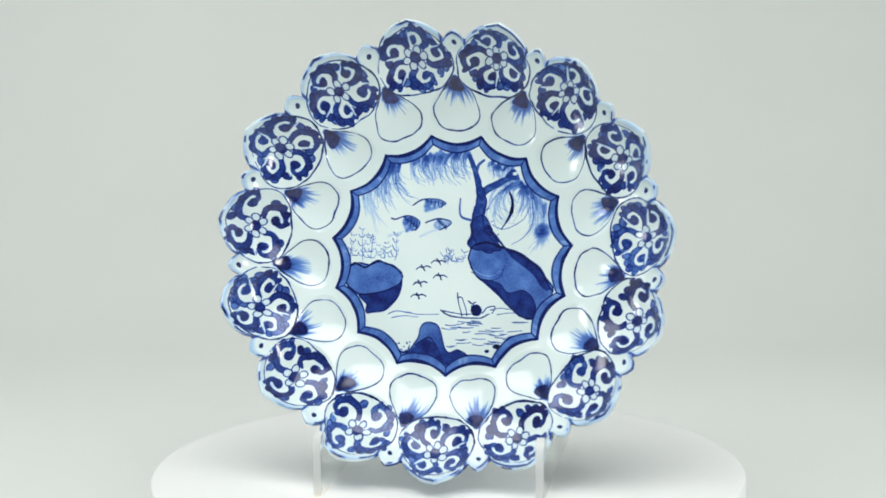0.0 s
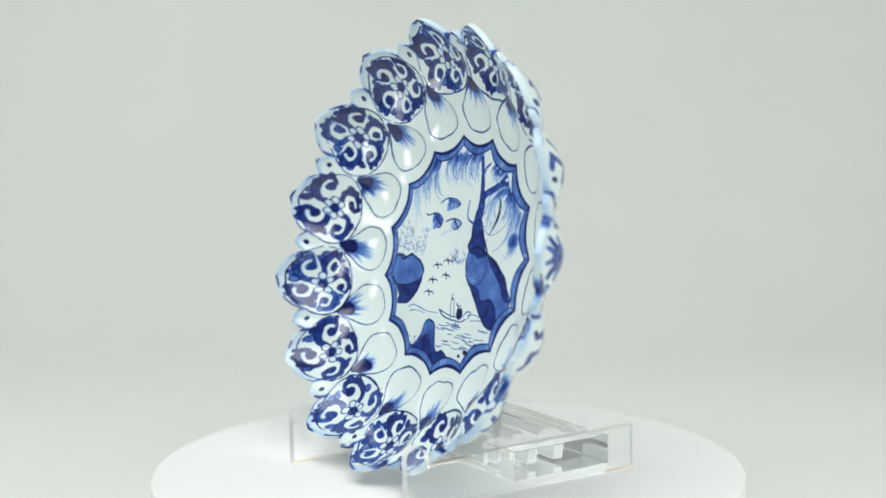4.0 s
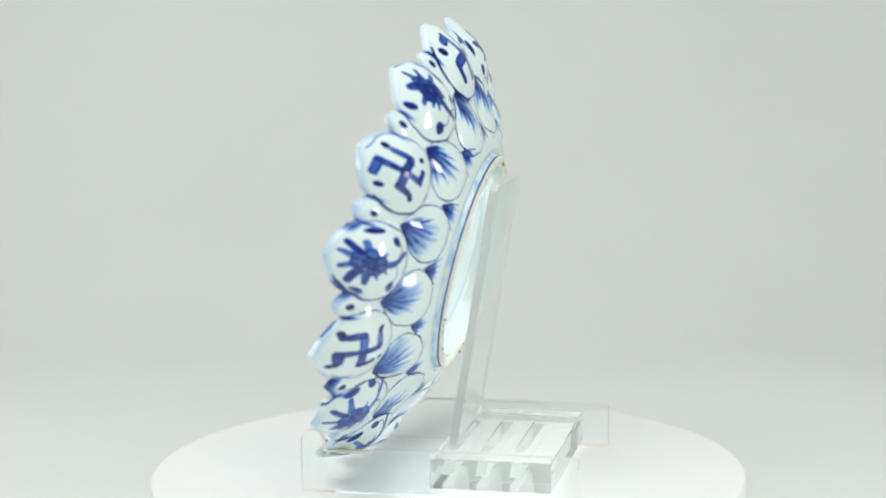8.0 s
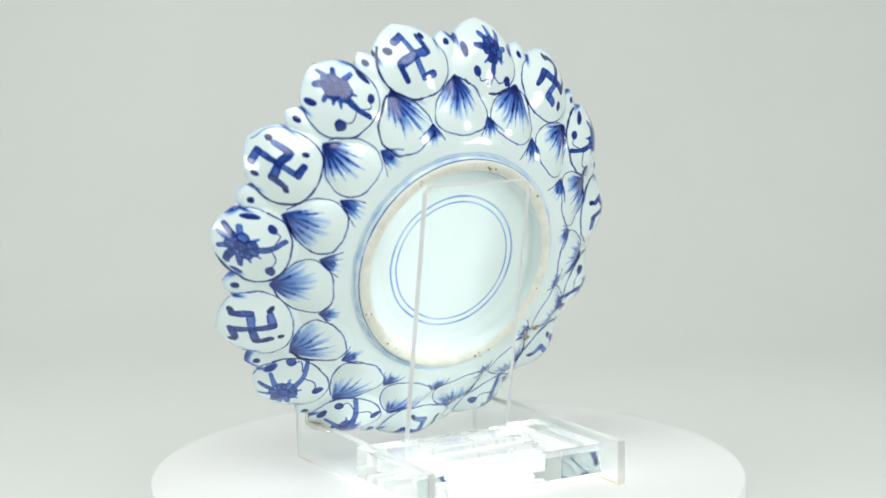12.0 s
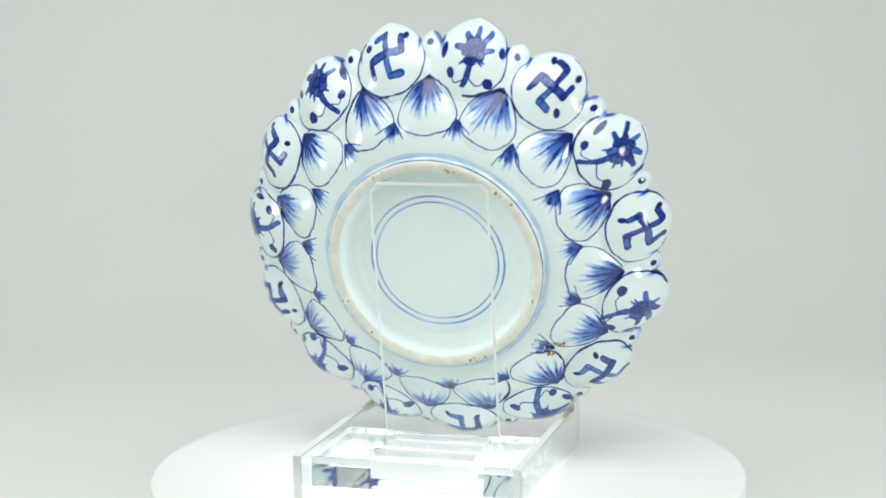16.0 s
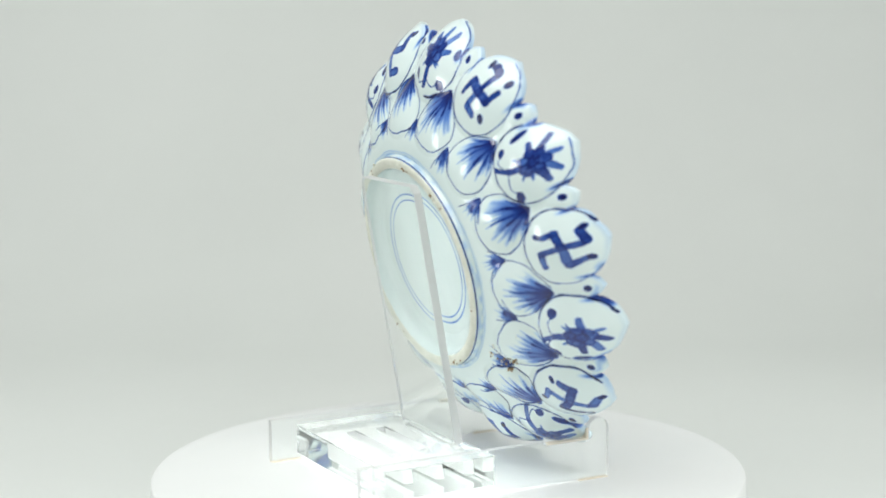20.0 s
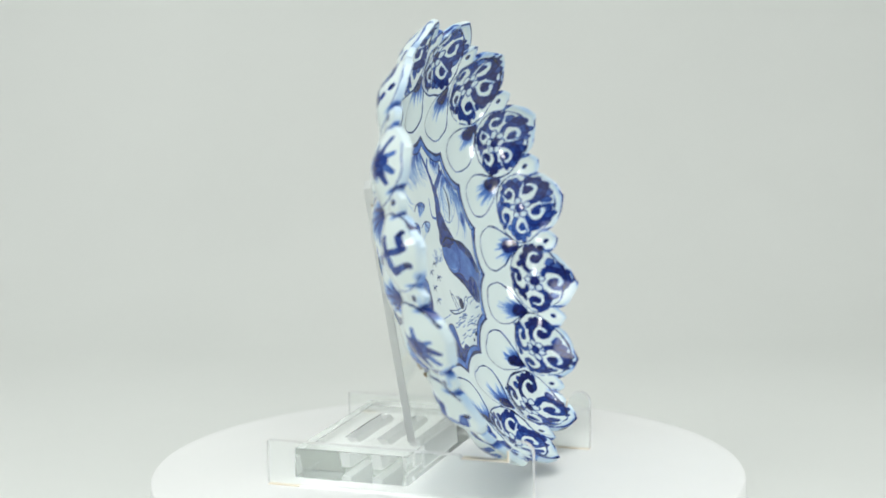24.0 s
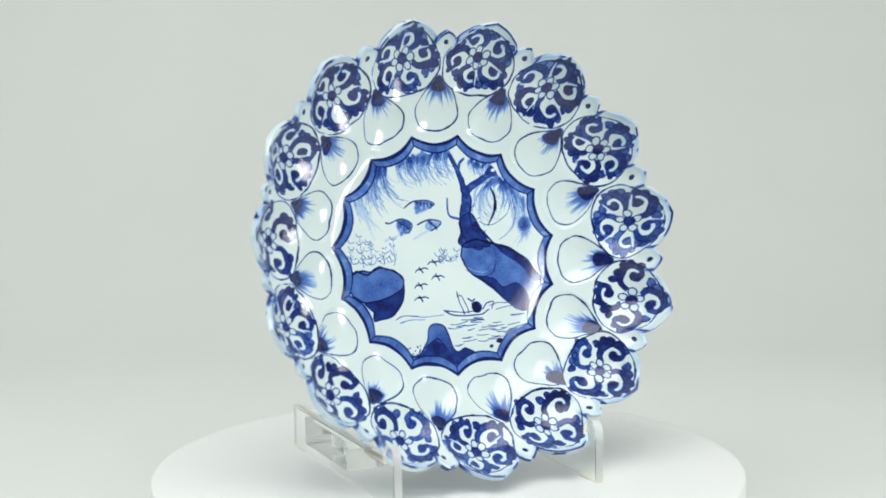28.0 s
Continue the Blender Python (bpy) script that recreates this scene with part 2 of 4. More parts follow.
def value_noise(x, y, seed=0):
    """Smooth noise from 0 to 1, one cell per unit."""
    xi, yi = np.floor(x).astype(np.int64), np.floor(y).astype(np.int64)
    fx, fy = x - xi, y - yi
    fx, fy = fx * fx * (3 - 2 * fx), fy * fy * (3 - 2 * fy)

    def corner(a, b):
        n = (a * 374761393 + b * 668265263 + seed * 1442695041) & 0xFFFFFFFF
        n = ((n ^ (n >> 13)) * 1274126177) & 0xFFFFFFFF
        return ((n ^ (n >> 16)) & 0xFFFF) / 65535.0

    top = corner(xi, yi) * (1 - fx) + corner(xi + 1, yi) * fx
    low = corner(xi, yi + 1) * (1 - fx) + corner(xi + 1, yi + 1) * fx
    return top * (1 - fy) + low * fy


def ease(a, b, x):
    t = np.clip((x - a) / (b - a), 0, 1)
    return t * t * (3 - 2 * t)


def curve_through(pts, per=6):
    """A smooth line through a few points."""
    p = np.array(pts, dtype=float)
    if len(p) < 3:
        return p
    q = np.concatenate([[2 * p[0] - p[1]], p, [2 * p[-1] - p[-2]]])
    t = np.linspace(0, 1, per, endpoint=False)[:, None]
    out = []
    for a, b, c, d in zip(q[:-3], q[1:-2], q[2:-1], q[3:]):
        out.append(0.5 * (2 * b + (c - a) * t + (2 * a - 5 * b + 4 * c - d) * t ** 2 + (3 * b - a - 3 * c + d) * t ** 3))
    return np.concatenate(out + [p[-1:]])


class Canvas:
    """Pigment on a patch of the dish; x and y in millimetres on its surface."""

    def __init__(self, x, y, seed=0):
        self.shape = x.shape
        self.x, self.y, self.seed = x.reshape(-1), y.reshape(-1), seed
        self.p = np.zeros(x.size)
        u, v = self.x.copy(), self.y.copy()
        self.x = u + 1.5 * (value_noise(u * 0.13, v * 0.13, seed + 61) - 0.5) + 0.10 * (value_noise(u * 0.4, v * 0.4, seed + 63) - 0.5)
        self.y = v + 1.5 * (value_noise(u * 0.13, v * 0.13, seed + 62) - 0.5) + 0.10 * (value_noise(u * 0.4, v * 0.4, seed + 64) - 0.5)
        self.rng = np.random.default_rng(seed + 11)

    def near(self, pts, margin):
        lo, hi = pts.min(0) - margin, pts.max(0) + margin
        return np.nonzero((self.x > lo[0]) & (self.x < hi[0]) & (self.y > lo[1]) & (self.y < hi[1]))[0]

    def distance(self, idx, line):
        x, y = self.x[idx], self.y[idx]
        best, along = np.full(len(idx), 1e9), np.zeros(len(idx))
        n = len(line) - 1
        for k in range(n):
            a, d = line[k], line[k + 1] - line[k]
            t = np.clip(((x - a[0]) * d[0] + (y - a[1]) * d[1]) / (d @ d + 1e-12), 0, 1)
            e = np.hypot(x - a[0] - t * d[0], y - a[1] - t * d[1])
            m = e < best
            best[m], along[m] = e[m], (k + t[m]) / n
        return best, along

    def lay(self, idx, amount):
        self.p[idx] = np.maximum(self.p[idx], amount)

    def stroke(self, pts, width, end=None, density=0.85, soft=0.3, smooth=True, pool=0.0, wob=0.15):
        line = curve_through(pts) if smooth else np.array(pts, dtype=float)
        end = width if end is None else end
        if width < 1.2:
            width, end, density = width * 1.15, end * 1.15, min(density * 1.12, 0.97)
        idx = self.near(line, max(width, end) + soft)
        if not len(idx):
            return
        d, s = self.distance(idx, line)
        w = (width + (end - width) * s) / 2
        w = w * (1 + wob * (2 * value_noise(self.x[idx] * 0.3, self.y[idx] * 0.3, self.seed + 3) - 1))
        cover = 1 - ease(w - soft / 2, w + soft / 2, d)
        tone = density * (0.82 + 0.30 * value_noise(self.x[idx] * 0.45 + 7, self.y[idx] * 0.45, self.seed))
        if pool:
            tone = tone + pool * ease(0.55, 1.0, d / np.maximum(w, 1e-6))
        self.lay(idx, cover * np.clip(tone, 0, 1))

    def fill(self, pts, density, edge=0.0, line=0.35, soft=0.35, grain=0.3, scale=0.25):
        poly = np.concatenate([curve_through(pts, 4), np.array(pts[:1], dtype=float)])
        idx = self.near(poly, 1.0)
        if not len(idx):
            return
        x, y = self.x[idx], self.y[idx]
        inside = np.zeros(len(idx), bool)
        for a, b in zip(poly[:-1], poly[1:]):
            if a[1] != b[1]:
                inside ^= ((a[1] > y) != (b[1] > y)) & (x < (b[0] - a[0]) * (y - a[1]) / (b[1] - a[1]) + a[0])
        d, _ = self.distance(idx, poly)
        d = np.where(inside, -d, d)
        tone = density * (1 - grain / 2 + grain * value_noise(x * scale, y * scale, self.seed + 5)) * (0.9 + 0.2 * value_noise(x * 1.3, y * 1.3, self.seed + 6))
        amount = (1 - ease(-soft / 2, soft / 2, d)) * tone
        if edge:
            amount = np.maximum(amount, edge * (1 - ease(line * 0.5, line * 0.5 + 0.25, np.abs(d))))
        self.lay(idx, amount)

    def wipe(self, pts, width, end=None, soft=0.3, left=0.0):
        """A gap left white."""
        line = curve_through(pts)
        end = width if end is None else end
        idx = self.near(line, max(width, end) + soft)
        if len(idx):
            d, s = self.distance(idx, line)
            w = (width + (end - width) * s) / 2
            cover = 1 - ease(w - soft / 2, w + soft / 2, d)
            self.p[idx] *= 1 - cover * (1 - left)

    def blob(self, at, rx, ry=None, turn=0.0, density=0.8, soft=0.4, ring=0.0, hollow=False):
        ry = rx if ry is None else ry
        idx = self.near(np.array([at], dtype=float), max(rx, ry) + soft)
        if not len(idx):
            return
        c, s = math.cos(turn), math.sin(turn)
        x, y = self.x[idx] - at[0], self.y[idx] - at[1]
        q = np.hypot((x * c + y * s) / rx, (y * c - x * s) / ry)
        d = (q - 1) * min(rx, ry)
        cover = 1 - ease(-soft / 2, soft / 2, d)
        if hollow:
            self.p[idx] *= 1 - cover
            self.lay(idx, density * 0.12 * cover)
        else:
            self.lay(idx, cover * density * (0.8 + 0.4 * value_noise(self.x[idx] * 0.8, self.y[idx] * 0.8, self.seed + 8)))
        if ring:
            self.lay(idx, ring * (1 - ease(0.12, 0.36, np.abs(d))))

    def fan(self, tip, towards, spread, length, density, count=9.0, seed=0, core=0.45, lean=0.0):
        """A loaded brush pressed at the tip and flicked out in streaks."""
        idx = self.near(np.array([tip], dtype=float), length * 1.15)
        if not len(idx):
            return
        x, y = self.x[idx] - tip[0], self.y[idx] - tip[1]
        rho = np.hypot(x, y)
        ang = np.arctan2(y, x) - towards
        ang = (ang + np.pi) % (2 * np.pi) - np.pi
        a = ang / spread
        streak = value_noise(a * count + 40 + rho * 0.03, rho * 0.03 + 3, seed)
        fine = value_noise(a * count * 2.3 + 90, rho * 0.05, seed + 1)
        hair = 0.55 * streak + 0.45 * fine
        reach = length * (1 - 0.35 * np.clip(np.abs(a + lean), 0, 1.3) ** 1.6)
        f = rho / np.maximum(reach, 1e-6)
        # the brush splits into hairs as it leaves the paper
        level = -0.30 + 1.05 * ease(core * 0.3, 1.05, f) ** 0.8
        comb = ease(level - 0.22, level + 0.16, hair)
        side = 1 - ease(0.82, 1.05, np.abs(a))
        dark = density * (1.0 - 0.62 * ease(0.12, 1.0, f)) * (0.80 + 0.4 * fine)
        self.lay(idx, comb * side * (1 - ease(0.92, 1.02, f)) * dark)

    def result(self):
        return np.clip(self.p, 0, 1).reshape(self.shape)


# ---- form of the dish ----
def rim_radius(phi):
    """Fifteen large pointed lobes with a small one in each gap."""
    k = (phi - FIRST) / STEP
    lobe = np.round(k)
    w = k - lobe
    w = w + 0.055 * np.sin(lobe % SECTORS * 5.1 + 0.7) * (1 - 4 * w * w)
    x = np.abs(w)
    q = np.clip(x / 0.372, 0, 1)
    swell = 1 + 0.10 * np.sin(lobe % SECTORS * 3.3)
    large = 0.1396 + 0.0086 * swell * (1 - q ** 1.65) ** 0.82 + 0.0006 * np.exp(-q / 0.08)
    y = np.clip((0.5 - x) / 0.128, 0, 1)
    small = 0.1396 + 0.0026 * (1 - y ** 1.7) + 0.0005 * np.exp(-y / 0.22)
    r = np.where(x < 0.372, large, small)
    r = r - 0.0007 * np.exp(-((x - 0.372) / 0.03) ** 2)
    # small nicks along the cut lip
    wave = 0.0005 * np.sin(3 * phi + 1.0) + 0.0004 * np.sin(7 * phi) + 0.0009 * (value_noise(phi * 21, phi * 0, 55) - 0.5)
    return r + wave


_R = np.array([0.0, 0.060, 0.076, 0.082, 0.089, 0.097, 0.105, 0.113, 0.122, 0.130, 0.137, 0.143, 0.148, 0.158])
_H = np.array([0.0, 0.0, 0.0002, 0.0009, 0.0034, 0.0070, 0.0108, 0.0149, 0.0202, 0.0262, 0.0342, 0.0432, 0.0505, 0.0640])
_FR = np.linspace(0, 0.158, 1581)
# the well sagged in the kiln: hollow in the middle, falling off again towards its border
_SAG = np.where(_FR < 0.034, 2.45 * _FR, np.interp(_FR, [0.034, 0.074, 0.076], [0.0833, -0.090, 0.0]))
_SAG = np.cumsum(_SAG) * 0.0001
_FH = np.convolve(np.pad(np.interp(_FR, _R, _H), 40, mode="reflect", reflect_type="odd"), np.hanning(81) / np.hanning(81).sum(), "valid") + _SAG - _SAG[-1]
_FS = np.gradient(_FH, _FR)


# how far each large lobe was pushed out and up by hand, in millimetres
LOBE_OUT = np.array([1.4, 1.5, 1.4, -1.2, -0.6, -0.6, -0.8, -0.3, 0.0, 1.0, 0.6, 0.2, -1.6, -0.2, -0.4])
LOBE_UP = np.array([-1.4, -4.2, -1.4, -1.0, 1.8, -3.4, -2.2, -2.0, -2.4, -4.2, -3.2, 1.2, -1.0, 2.0, -1.4])


def by_lobe(values, phi):
    """A smooth value round the rim from one value a lobe."""
    k = (phi - FIRST) / STEP
    i = np.floor(k).astype(int)
    f = k - i
    f = f * f * (3 - 2 * f)
    return (values[i % SECTORS] * (1 - f) + values[(i + 1) % SECTORS] * f) / 1000


def cell(dx, dy, a, b, power=1.6):
    q = np.sqrt((dx / a) ** 2 + (dy / b) ** 2)
    return np.clip(1 - q ** power, 0, None)


def relief(r, phi):
    """Moulded hollows: roundels, inner petals, and the small rim lobes (metres, away from the front)."""
    k = (phi - FIRST) / STEP
    x1 = (k - np.round(k)) * STEP * r
    half = k - 0.5
    x2 = (half - np.round(half)) * STEP * r
    big = 0.0058 * cell(x1, r - 0.1300, 0.0255, 0.0240)
    width = 0.0170 - 0.26 * np.clip(r - 0.0990, -0.02, 0.03)
    inner = 0.0033 * cell(x2, r - 0.0995, width, 0.0178, 1.8)
    small = 0.0018 * cell(x2, r - 0.1385, 0.0085, 0.0100, 1.8)
    return np.maximum(np.maximum(big, inner), small)


def surface(r, phi, depth):
    """Points of the dish at radius r and angle phi, depth metres behind the front's mean form."""
    h, s = np.interp(r, _FR, _FH), np.interp(r, _FR, _FS)
    n = np.sqrt(1 + s * s)
    x, y = r * np.cos(phi) * 1000, r * np.sin(phi) * 1000
    # thrown by eye: nothing is quite even
    h = h + 0.0003 * (value_noise(x / 36 + 9, y / 36, 81) - 0.5) + 0.00022 * (value_noise(x / 13, y / 13 + 5, 82) - 0.5)
    push = ease(0.112, 0.149, r)
    rr, hh = r + depth * s / n + push * by_lobe(LOBE_OUT, phi), h - depth / n + push * by_lobe(LOBE_UP, phi)
    return np.stack([rr * np.cos(phi), rr * np.sin(phi), hh], axis=-1)


def lip(r, phi):
    """The cut edge stands up as a thick uneven lip (metres, towards the front)."""
    g = np.clip((rim_radius(phi) - r) / 0.0014, 0, None)
    return 0.0010 * g * np.exp(1 - g) * (0.5 + 0.9 * value_noise(phi * 15, phi * 0 + 4, 57))


def ring_radii(phi, rows):
    base = rows[:, None] + 0 * phi[None, :]
    return base + (rim_radius(phi)[None, :] - R_RIM) * ease(0.122, R_RIM, base)


DISH_Z = 0.0103
DISH = new("dish")
tagged(DISH, "blue and white porcelain lotus-petal dish upright on an acrylic stand", "dish")
TILT = radians(14.06)
LEAN = Matrix(((1, 0, 0, 0.0026), (0, math.sin(TILT), -math.cos(TILT), 0.0059), (0, math.cos(TILT), math.sin(TILT), 0.1454 - DISH_Z), (0, 0, 0, 1)))


def dish_part(name, points, cobalt, label="", flip=False, closed=False, mat=None):
    ob = grid_mesh(name, points, mat or PORCELAIN, DISH, label, flip, closed, cobalt)
    ob.matrix_basis = LEAN
    return ob


# ---- the landscape in the well ----
def scallop(phi):
    """Distance of the border's outer line: cusps towards the roundels, arcs between them."""
    k = (phi - FIRST) / STEP
    x = np.abs(k - np.round(k)) * 2
    return 75.4 + 6.8 * (1 - x) ** 2.2


def paint_border(c, r, phi):
    out = scallop(phi) + 0.5 * (value_noise(phi * 9, phi * 0 + 2, 4) - 0.5)
    edge = np.minimum(out - r, 99.0)
    wash = 0.34 + 0.18 * (value_noise(c.x * 0.12, c.y * 0.12, 21) - 0.5) + 0.10 * (value_noise(phi * 40, r * 0.25, 22) - 0.5)
    band = ease(-0.15, 0.15, edge) * (1 - ease(6.3, 6.6, edge))
    p = band * wash
    heavy = 1.7 + 1.2 * (value_noise(phi * 7, phi * 0, 31) - 0.4)
    p = np.maximum(p, 0.74 * ease(-0.2, 0.1, edge) * (1 - ease(heavy - 0.2, heavy + 0.4, edge)))
    p = np.maximum(p, 0.92 * (1 - ease(0.25, 0.6, np.abs(edge - 0.1))))
    p = np.maximum(p, 0.78 * (1 - ease(0.3, 0.7, np.abs(edge - 6.3))))
    k = (phi - FIRST) / STEP
    spoke = np.abs(k - np.round(k)) * STEP * r
    p = np.maximum(p, 0.62 * (1 - ease(0.2, 0.7, spoke)) * band)
    c.p = np.maximum(c.p, p)


def bird(c, x, y, s):
    """Two arched wings, a short body and tail."""
    c.stroke([(x - 2.9 * s, y - 0.2 * s), (x - 1.7 * s, y + 0.8 * s), (x - 0.2 * s, y + 0.5 * s)], 0.5, 0.8, 0.9)
    c.stroke([(x - 0.2 * s, y + 0.5 * s), (x + 1.5 * s, y + 0.9 * s), (x + 3.0 * s, y + 0.3 * s)], 0.8, 0.5, 0.9)
    c.stroke([(x - 0.9 * s, y + 1.7 * s), (x - 0.1 * s, y + 0.5 * s), (x + 0.5 * s, y - 0.9 * s)], 0.5, 0.7, 0.9)


def strands(c, origin, count, spread, length, towards, sway, density, rng, width=0.4):
    """Hanging willow strands from a bough."""
    for k in range(count):
        f = (k + rng.uniform(-0.4, 0.4)) / max(count - 1, 1) - 0.5
        x, y = origin[0] + spread[0] * f, origin[1] + spread[1] * f
        a = towards + rng.uniform(-0.18, 0.18)
        n = length * rng.uniform(0.6, 1.25)
        b = a + 3.6 * sway * rng.uniform(0.4, 1.5)
        pts = [(x, y + rng.uniform(-2.5, 1.0))]
        for j in range(4):
            g = a + (b - a) * j / 3
            pts.append((pts[-1][0] + n / 4 * math.cos(g), pts[-1][1] + n / 4 * math.sin(g)))
        c.stroke(pts, width * rng.uniform(0.6, 1.1), 0.14, density * rng.uniform(0.35, 0.8), 0.4)
        if k % 3 == 0:
            # loaded root, thin wash further down
            c.stroke(pts[:2], 2.6 * rng.uniform(0.6, 1.2), 1.6, density * rng.uniform(0.45, 0.8), 1.0)
            c.stroke(pts[:4], 3.6 * rng.uniform(0.6, 1.3), 1.4, density * rng.uniform(0.14, 0.34), 1.6)


def grass(c, x0, x1, base, height, count, rng):
    """Reeds: thin stems with little upturned leaves, no two alike."""
    for k in range(count):
        x = x0 + (x1 - x0) * (k + rng.uniform(-0.5, 0.5)) / count
        top = height * (0.25 + 0.75 * abs(math.sin(0.5 + 4.2 * k / count))) * rng.uniform(0.7, 1.0)
        lean = rng.uniform(-1.6, 2.4)
        y0 = base + rng.uniform(-0.5, 1.5)
        if k % 2 == 0:
            c.stroke([(x, y0), (x + lean * 0.3, y0 + top * 0.5), (x + lean, y0 + top)], 0.26, 0.18, 0.5)
        rows = int(2 + top * 0.16)
        for j in range(rows):
            f = (j + rng.uniform(0.1, 0.9)) / rows
            px, py = x + lean * f + rng.uniform(-1.6, 1.6) * (1 - f), y0 + top * f
            n, up = rng.uniform(1.4, 3.2), rng.uniform(0.5, 1.3)
            c.stroke([(px - n, py + n * up), (px - n * 0.5, py + 0.2), (px, py), (px + n * 0.5, py + 0.4), (px + n * rng.uniform(0.6, 1.0), py + n * up * rng.uniform(0.4, 1.2))], 0.3, 0.2, rng.uniform(0.45, 0.72))


def cloud(c, pts, density):
    """A drifting scroll of cloud: a scalloped line over a pooled wash, small hooks along its back."""
    c.stroke(pts[:7], 0.8, 0.4, 0.78, 0.4)
    c.fill(pts[2:], density * 0.75, 0.0, soft=2.2, grain=1.1, scale=0.5)
    a, b, e = np.array(pts[2]), np.array(pts[5]), np.array(pts[8])
    for k in range(5):
        m = a + (b - a) * (0.05 + 0.19 * k)
        w = (e - a) * (0.30 + 0.12 * (k % 3))
        # short leaning dashes fill the cloud instead of an even wash
        c.stroke([m + (0.8, 0.3), m + w * 0.5 + (0.9, 0), m + w + (0.2, -0.2)], 0.8, 0.35, density + 0.16, 0.6)
        c.stroke([m + (-0.5, -0.5), m + (0.8, -1.1), m + (0.6, -2.6)], 0.55, 0.3, 0.72)


def paint_landscape(c):
    rng = np.random.default_rng(5)
    # willow curtain below the top of the border
    for a, b, n, l, d in LANDSCAPE_CURTAIN:
        c.fan(a, b, 0.8, l * 1.3, d, 12.0, int(l * 7), 0.1)
    strands(c, (-8.0, 69.6), 64, (37.0, 3.6), 20, radians(-112), 0.30, 0.66, rng)
    strands(c, (-40.0, 64.0), 38, (13.0, 2.4), 29, radians(-118), 0.30, 0.74, rng)
    strands(c, (-52.0, 55.5), 16, (12.0, 10.0), 22, radians(-108), 0.25, 0.5, rng)
    strands(c, (-58.5, 45.0), 9, (7.0, 3.0), 27, radians(-88), 0.18, 0.34, rng)
    strands(c, (32.0, 62.0), 22, (15.0, -1.6), 12, radians(-112), 0.25, 0.66, rng)
    strands(c, (42.0, 49.0), 20, (7.0, -2.0), 32, radians(-150), 0.42, 0.56, rng)
    strands(c, (49.0, 48.0), 34, (12.0, -5.0), 30, radians(-58), -0.22, 0.64, rng)
    strands(c, (59.0, 38.0), 16, (7.0, -8.0), 27, radians(-80), -0.16, 0.46, rng)
    # tree
    c.stroke([(11.0, 67.4), (14.3, 58.9), (16.7, 50.4), (18.9, 42.0)], 2.8, 4.6, 0.50, 0.4, pool=0.2)
    c.stroke([(18.9, 43.4), (19.6, 34.8), (17.6, 25.3), (18.4, 15.4), (25.4, 6.1)], 6.0, 10.5, 0.52, 0.4, pool=0.2)
    c.fill([(12.1, 20.3), (13.3, 14.3), (11.5, 7.3), (18.6, 3.4), (33.4, 3.7), (30.3, 10.6), (25.4, 21.5), (21.0, 26.4), (15.5, 25.0)], 0.54, 0.78, 0.5, grain=0.4)
    c.stroke([(19.0, 41.0), (25.2, 45.3), (33.0, 49.4), (41.3, 52.5)], 5.4, 2.8, 0.50, 0.4, pool=0.22)
    c.stroke([(17.6, 46.0), (15.6, 53.4), (17.4, 59.9), (21.0, 63.8)], 2.0, 1.5, 0.48, 0.4, pool=0.2)
    c.fill([(35.3, 52.3), (40.7, 58.8), (45.7, 51.6), (41.0, 50.3)], 0.52, 0.0, soft=0.9, grain=0.5)
    c.blob((42.4, 55.0), 1.7, 1.3, 0.3, 0.0, 0.5, hollow=True)
    c.stroke([(12.4, 22.7), (6.3, 25.0), (4.7, 30.2), (5.1, 38.2)], 1.7, 0.9, 0.46, 0.5, pool=0.15)
    c.stroke([(27.2, 15.5), (33.3, 9.0), (37.4, 3.8)], 2.4, 0.8, 0.72)
    c.blob((25.1, 16.5), 2.6, 3.4, 0.5, 0.66, 0.6, ring=0.9)
    c.stroke([(12.6, 20.0), (14.4, 13.6), (11.6, 7.0)], 0.9, 0.5, 0.84)
    for x, y in [(15.2, 55.5), (17.0, 47.2), (16.6, 33.0), (15.2, 27.6), (24.0, 30.2), (27.8, 22.6), (31.4, 13.5)]:
        c.stroke([(x - 1.4, y - 0.4), (x + 1.0, y + 0.9)], 0.32, 0.2, 0.75)
    c.stroke([(38.8, 42.7), (40.5, 34.7), (38.8, 24.7), (34.0, 17.6)], 0.7, 0.5, 0.85)
    c.stroke([(38.8, 42.7), (40.7, 35.5), (40.0, 28.1)], 1.0, 2.3, 0.78)
    c.stroke([(40.0, 28.1), (38.2, 23.5), (34.0, 17.8)], 2.3, 0.5, 0.78)
    c.stroke([(28.0, 20.5), (36.0, 17.6), (47.7, 22.8), (53.3, 32.9)], 0.4, 0.3, 0.5)
    c.stroke([(54.7, 35.1), (55.0, 24.5), (49.9, 13.3), (40.9, 7.6)], 0.4, 0.3, 0.4)
    c.blob((60.7, 16.4), 5.2, 4.6, 0.5, 0.46, 4.2)
    c.fan((60.7, 19.0), radians(-92), 0.6, 17, 0.34, 9.0, 17, 0.2)
    # great rock on the bank
    c.fill([(11.8, -1.2), (15.0, 6.5), (24.1, 8.9), (38.7, 4.5), (54.1, -3.6), (64.2, -14.7), (69.0, -23.7), (58.1, -41.2), (49.0, -41.4), (39.7, -34.0), (30.3, -22.9), (19.5, -16.2), (13.1, -8.7)], 0.37, 0.90, 0.6, grain=0.4, scale=0.16)
    c.fill([(34.9, 6.0), (48.3, 1.6), (59.9, -8.0), (67.4, -20.7), (62.9, -22.3), (52.8, -10.4), (42.0, -2.2)], 0.62, 0.0, soft=0.6, grain=0.4)
